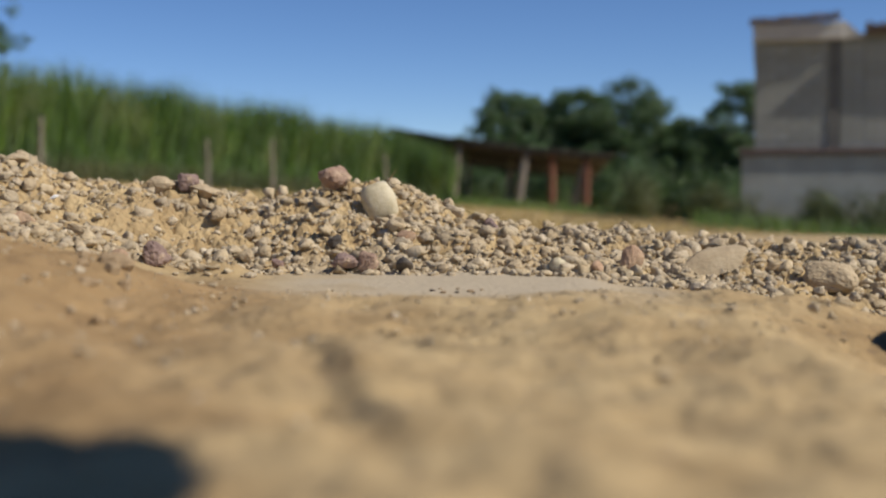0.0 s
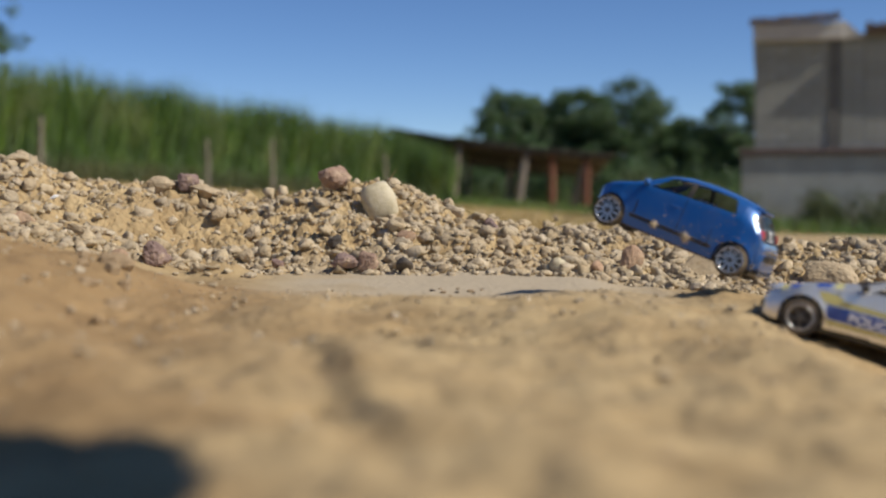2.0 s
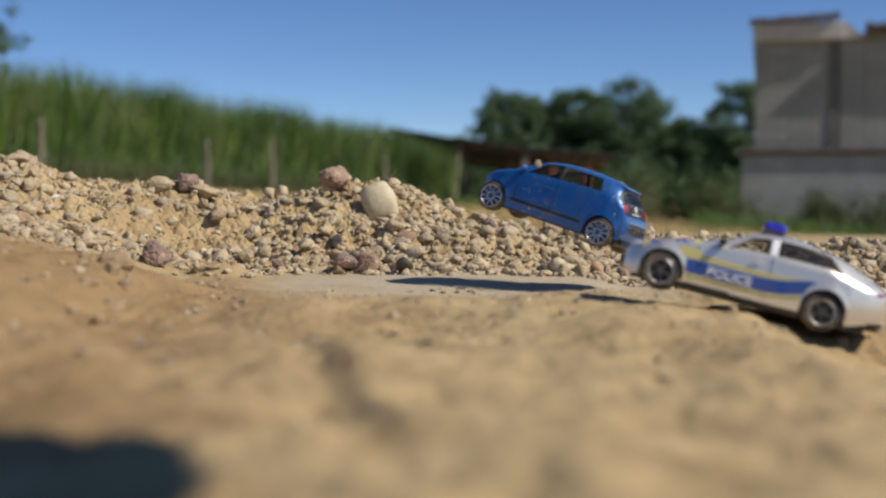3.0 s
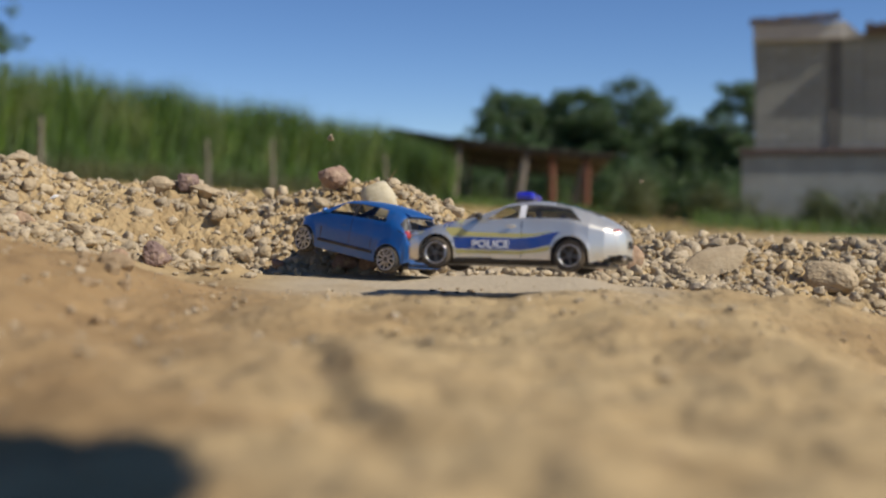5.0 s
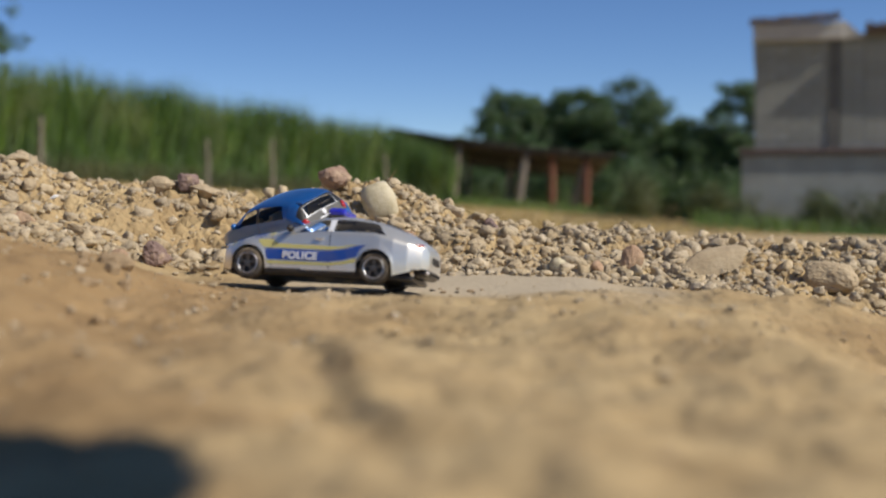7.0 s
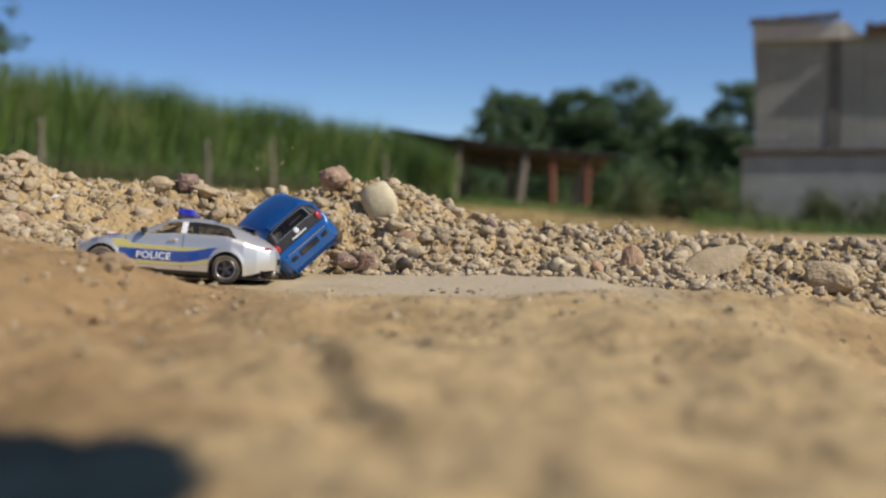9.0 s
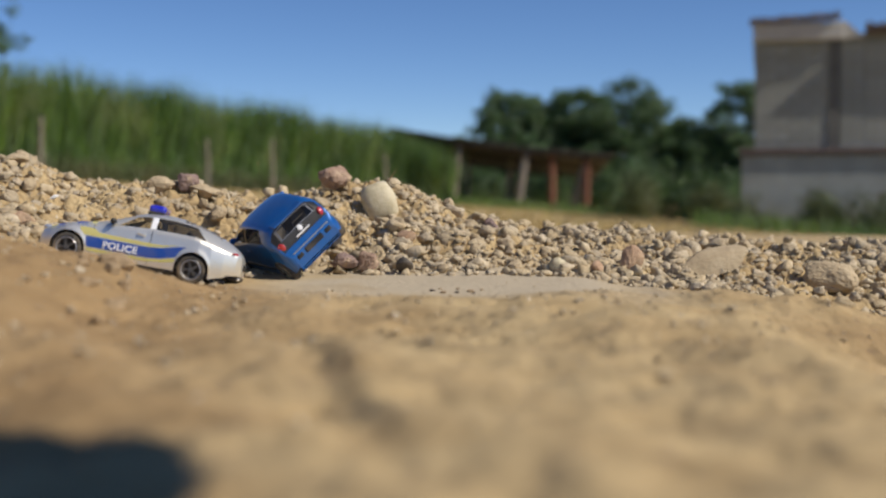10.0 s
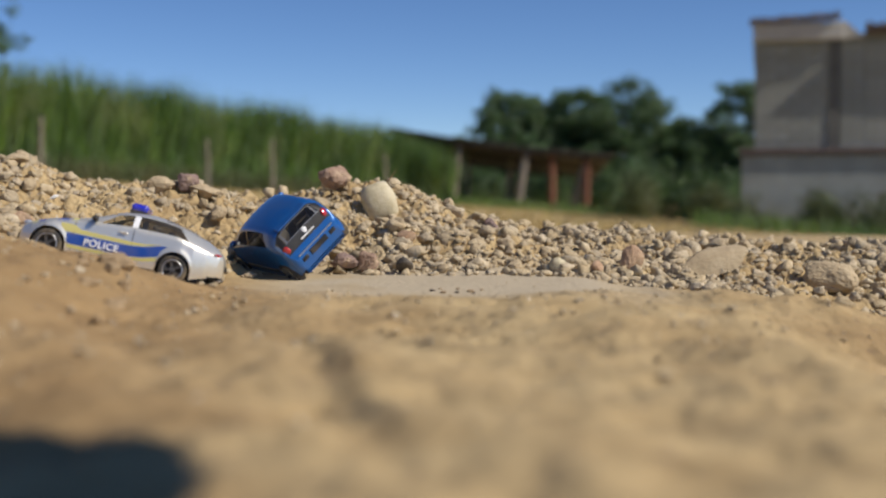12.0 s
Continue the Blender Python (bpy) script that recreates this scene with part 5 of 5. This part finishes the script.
    # side stripes, a hair proud of the doors
    def stripe(name, mat, label, x0, x1, lo, hi):
        for s in (1, -1):
            verts, faces = [], []
            xs = np.arange(x1, x0, -0.4)
            for x in xs:
                w, sill, belt = (float(np.interp(x, *spec[k])) for k in ("width", "sill", "belt"))
                arch = max([spec["wheel_z"] + math.sqrt(max(0, (spec["arch"] + 0.5) ** 2 - (x - ax) ** 2)) if abs(x - ax) < spec["arch"] + 0.5 else 0 for ax in spec["axles"]])
                a, b = max(float(lo(x)), arch), max(float(hi(x)), arch + 0.05)
                for k in range(7):
                    z = a + (b - a) * k / 6
                    g = min(1, max(0, (z - sill) / (belt - sill)))
                    y = w * (0.945 + 0.055 * math.sin(math.pi * (0.12 + 0.76 * g))) + 0.07
                    verts.append((x * MM, s * y * MM, z * MM))
            for i in range(len(xs) - 1):
                for k in range(6):
                    q = (i * 7 + k, i * 7 + k + 1, i * 7 + k + 8, i * 7 + k + 7)
                    faces.append(q if s > 0 else q[::-1])
            from_arrays(name, verts, faces, M[mat], car, label, smooth=True)

    def mid_line(x):
        return np.interp(x, (-26, -22, -17, -11, -6, 16, 20), (12.4, 12.0, 10.8, 9.2, 8.6, 8.7, 8.7))

    def half(x):
        return np.interp(x, (-25.5, -22, -17, 20), (0.15, 1.1, 1.9, 1.9))
    stripe("side_stripe", "livery_blue", "blue side stripe", -25.4, 16.4, lambda x: mid_line(x) - half(x), lambda x: mid_line(x) + half(x))
    stripe("upper_band", "livery_yellow", "yellow upper side band", -17.0, 19.0, lambda x: mid_line(x) + half(x) + 0.3, lambda x: mid_line(x) + half(x) + np.interp(x, (-17, -6, 12, 14, 19), (0.4, 1.6, 1.9, 3.2, 3.2)))
    stripe("lower_band", "livery_yellow", "yellow lower side band", -17.8, 16.4, lambda x: mid_line(x) - half(x) - np.interp(x, (-17.8, -10, 16), (2.0, 1.3, 1.5)), lambda x: mid_line(x) - half(x) - 0.3)
    # word on the doors
    font = bpy.data.curves.new("lettering", "FONT")
    font.body, font.size, font.extrude, font.align_x, font.space_character = "POLICE", 3.6 * MM, 0.12 * MM, "CENTER", 1.08
    font.offset = 0.0001
    tmp = new("lettering", font)
    bpy.context.view_layer.update()
    me = bpy.data.meshes.new_from_object(tmp.evaluated_get(bpy.context.evaluated_depsgraph_get()))
    bpy.data.objects.remove(tmp)
    for s in (1, -1):
        ob = link_mesh("lettering", me.copy(), M["white_print"], car, "white capital letters")
        ob.matrix_local = pose(3.9 * MM, s * 16.16 * MM, 7.3 * MM, 90, 0, 180 if s > 0 else 0)
    wheels = [make_wheel(car, x, s * 14.4, 5.3, 5.3, 4.2, 3.75, 5, "dark_rim", True) for x in (22.5, -22.5) for s in (1, -1)]
    return car, wheels


hatchback, hatchback_wheels = build_hatchback()
police_car, police_wheels = build_police_car()


# ---- clods thrown up by the cars ----
def thrown_clod(r, k, rows):
    ob = new("thrown_clod", LUMP_MESHES[k])
    ob.scale = (r, r * 0.8, r * 0.85)
    tagged(ob, "small tan clod of earth thrown up by a car", "clod", "thrown clods")
    out = [(t, pose(x, y, z, 70 * t, 40 * t, 25 * t)) for t, x, y, z in rows]
    if rows[0][0] > 0:
        out.insert(0, (0.0, out[0][1]))
    if rows[-1][0] < 12:
        out.append((12.0, out[-1][1]))
    flying.append((ob, out))


def dust_spray(seed, spread, n, rows):
    """A drifting puff of loose sand grains."""
    rng = np.random.default_rng(seed)
    vv, ff = [], []
    for i in range(n):
        vs, fs = SMALL[i % len(SMALL)]
        vv.append(vs * rng.uniform(0.00007, 0.00024) * (1 + (i % 13 == 0)) + rng.normal(size=3) * spread * np.array([1.0, 0.6, 0.6]))
        ff.append(fs + sum(len(w) for w in vv[:-1]))
    ob = from_arrays("dust_spray", np.concatenate(vv), np.concatenate(ff), M["sand"])
    tagged(ob, "loose spray of tan sand grains behind a car", "dust", kind="stuff")
    out = [(t, pose(x, y, z, 0, 14 * t, 20 * t)) for t, x, y, z in rows]
    if rows[0][0] > 0:
        out.insert(0, (0.0, pose(rows[0][1], rows[0][2], rows[0][3] - 0.03)))
    out.append((12.0, out[-1][1]))
    flying.append((ob, out))


flying = []
thrown_clod(0.0020, 0, [(0.00, 0.1008, 0.3700, 0.0114), (0.25, 0.0893, 0.3800, 0.0232), (0.50, 0.0787, 0.4000, 0.0259), (1.00, 0.0521, 0.4300, 0.0262), (1.50, 0.0252, 0.4600, 0.0247), (2.00, -0.0009, 0.5000, 0.0181), (2.30, -0.0132, 0.5250, 0.0087)])
thrown_clod(0.0013, 1, [(1.50, 0.0675, 0.4200, 0.0164), (2.00, 0.0406, 0.4400, 0.0246), (2.50, 0.0209, 0.4700, 0.0259), (3.00, 0.0037, 0.5000, 0.0227), (3.60, -0.0203, 0.5200, 0.0071)])
thrown_clod(0.0019, 2, [(1.00, 0.1134, 0.3550, -0.0027), (1.50, 0.1011, 0.3600, 0.0106), (2.00, 0.0655, 0.3800, 0.0237), (2.50, 0.0490, 0.4000, 0.0342), (3.00, 0.0327, 0.4200, 0.0437), (4.00, -0.0050, 0.4500, 0.0549), (4.80, -0.0369, 0.4800, 0.0560), (5.20, -0.0535, 0.5000, 0.0556), (5.50, -0.0666, 0.5100, 0.0516), (6.00, -0.0891, 0.5300, 0.0448), (6.60, -0.1179, 0.5600, 0.0266)])
thrown_clod(0.0022, 3, [(1.30, 0.1084, 0.3550, -0.0002), (2.00, 0.0752, 0.3800, 0.0197), (2.50, 0.0478, 0.4100, 0.0253), (3.00, 0.0298, 0.4400, 0.0218), (3.50, 0.0107, 0.5000, 0.0009)])
thrown_clod(0.0011, 4, [(3.00, 0.0914, 0.3600, 0.0119), (4.20, 0.0734, 0.4000, 0.0357), (5.00, 0.0667, 0.4100, 0.0373), (5.50, 0.0674, 0.4200, 0.0349), (6.20, 0.0734, 0.5000, -0.0026)])
thrown_clod(0.0010, 5, [(8.00, -0.0802, 0.5500, 0.0243), (9.00, -0.0737, 0.5600, 0.0475), (9.50, -0.0745, 0.5600, 0.0450), (10.20, -0.0745, 0.5650, 0.0250)])
thrown_clod(0.0009, 6, [(8.00, -0.0946, 0.5600, 0.0268), (9.00, -0.0869, 0.5700, 0.0452), (9.60, -0.0935, 0.5700, 0.0404), (10.00, -0.0979, 0.5800, 0.0278)])
dust_spray(1, 0.012, 420, [(1.20, 0.1133, 0.3600, -0.0032), (1.60, 0.1095, 0.3700, 0.0027), (2.00, 0.1004, 0.3850, 0.0105), (2.50, 0.0838, 0.4000, 0.0162), (3.00, 0.0675, 0.4200, 0.0199), (3.60, 0.0462, 0.4400, 0.0136), (4.20, 0.0306, 0.4500, 0.0006), (4.60, 0.0306, 0.4500, -0.0123)])
dust_spray(2, 0.008, 110, [(0.90, 0.1201, 0.3600, -0.0082), (1.50, 0.1026, 0.3700, 0.0062), (2.10, 0.0753, 0.3900, 0.0202), (2.80, 0.0460, 0.4200, 0.0262), (3.60, 0.0144, 0.4700, 0.0167), (4.40, -0.0056, 0.5000, 0.0018), (4.80, -0.0056, 0.5000, -0.0121)])
dust_spray(3, 0.0115, 240, [(7.60, -0.0788, 0.5400, 0.0145), (8.40, -0.0750, 0.5500, 0.0371), (9.00, -0.0815, 0.5600, 0.0437), (9.60, -0.0901, 0.5650, 0.0372), (10.20, -0.0963, 0.5700, 0.0293), (10.60, -0.0963, 0.5700, 0.0121)])


# ---- what moves ----
# seconds; metres; lean, nose (negative is up) and heading in degrees
HATCHBACK_RUN = [
    (0.00, 0.1551, 0.3449, -0.0223, -0.1, -19.9, 152.0),
    (0.50, 0.1346, 0.3553, -0.0110, 0.2, -20.3, 151.9),
    (1.00, 0.1136, 0.3701, -0.0006, 3.0, -23.5, 148.9),
    (1.50, 0.0939, 0.3808, 0.0080, 4.7, -21.5, 148.9),
    (2.00, 0.0773, 0.4082, 0.0138, 6.3, -20.9, 151.5),
    (2.50, 0.0597, 0.4364, 0.0171, 7.8, -19.0, 153.0),
    (3.00, 0.0410, 0.4524, 0.0195, 7.6, -17.2, 150.9),
    (5.00, -0.0321, 0.4962, 0.0054, 4.6, -9.3, 143.5),
    (5.50, -0.0469, 0.5027, -0.0002, -3.5, -0.3, 139.9),
    (6.00, -0.0575, 0.5072, 0.0030, -6.8, -1.8, 136.6),
    (6.50, -0.0612, 0.5103, 0.0064, -15.4, 2.1, 137.0),
    (7.00, -0.0632, 0.5120, 0.0086, -20.5, 4.5, 137.5),
    (9.00, -0.0624, 0.5064, 0.0083, -38.8, -4.6, 119.6),
    (9.50, -0.0609, 0.5065, 0.0093, -40.9, -2.8, 118.7),
    (10.50, -0.0611, 0.5051, 0.0086, -42.8, -2.4, 123.6),
    (12.00, -0.0602, 0.5044, 0.0087, -43.5, -2.9, 123.7),
]
POLICE_RUN = [
    (0.00, 0.2018, 0.3210, -0.0413, 0.0, -20.0, 158.0),
    (1.00, 0.1628, 0.3333, -0.0279, 0.0, -20.0, 158.0),
    (1.50, 0.1433, 0.3394, -0.0213, 1.8, -18.8, 157.9),
    (2.00, 0.1239, 0.3446, -0.0124, 2.8, -13.7, 159.3),
    (2.50, 0.1043, 0.3516, -0.0080, 5.2, -13.0, 163.5),
    (3.00, 0.0844, 0.3533, -0.0004, 4.6, -14.1, 167.7),
    (5.00, 0.0233, 0.4144, 0.0068, 5.0, -0.6, 164.4),
    (5.50, 0.0066, 0.4172, 0.0037, 9.6, 4.4, 164.3),
    (6.00, -0.0103, 0.4277, -0.0006, 4.1, 4.3, 165.8),
    (6.50, -0.0281, 0.4315, -0.0031, 3.8, -0.4, 168.9),
    (7.00, -0.0424, 0.4285, 0.0010, 10.0, -1.7, 167.6),
    (7.20, -0.0478, 0.4290, 0.0020, 9.5, -2.1, 168.5),
    (9.00, -0.1031, 0.4582, 0.0008, 5.3, -4.2, 182.6),
    (9.50, -0.1115, 0.4565, 0.0030, 5.3, -7.5, 183.8),
    (10.00, -0.1165, 0.4561, 0.0033, 5.5, -11.0, 184.7),
    (10.50, -0.1202, 0.4550, 0.0039, 6.3, -12.6, 185.0),
    (11.00, -0.1220, 0.4529, 0.0050, 6.1, -12.7, 185.5),
    (11.50, -0.1228, 0.4524, 0.0045, 6.1, -12.6, 186.1),
    (12.00, -0.1230, 0.4518, 0.0040, 6.5, -12.7, 186.4),
]


def spin_wheels(wheels, run, radius, stops):
    """Wheels roll with the way their car has gone, slowing to a halt at stops seconds."""
    ts = [r[0] for r in run]
    way = [0.0]
    for u, v in zip(run[:-1], run[1:]):
        way.append(way[-1] + math.hypot(v[1] - u[1], v[2] - u[2]))
    for w in wheels:
        rows = []
        for i in range(81):
            t = i * 0.15
            ang = math.degrees(float(np.interp(min(t, stops), ts, way)) / radius)
            rows.append((t, Matrix.Translation(w.location) @ pose(0, 0, 0, 0, ang, 0)))
        walk(w, rows)


def motions():
    walk(hatchback, [(t, pose(x, y, z, rx, ry, rz)) for t, x, y, z, rx, ry, rz in HATCHBACK_RUN])
    walk(police_car, [(t, pose(x, y, z, rx, ry, rz)) for t, x, y, z, rx, ry, rz in POLICE_RUN])
    spin_wheels(hatchback_wheels, HATCHBACK_RUN, 0.0052, 7.0)
    spin_wheels(police_wheels, POLICE_RUN, 0.0053, 11.0)
    for thing, rows in flying:
        walk(thing, rows)


motions()
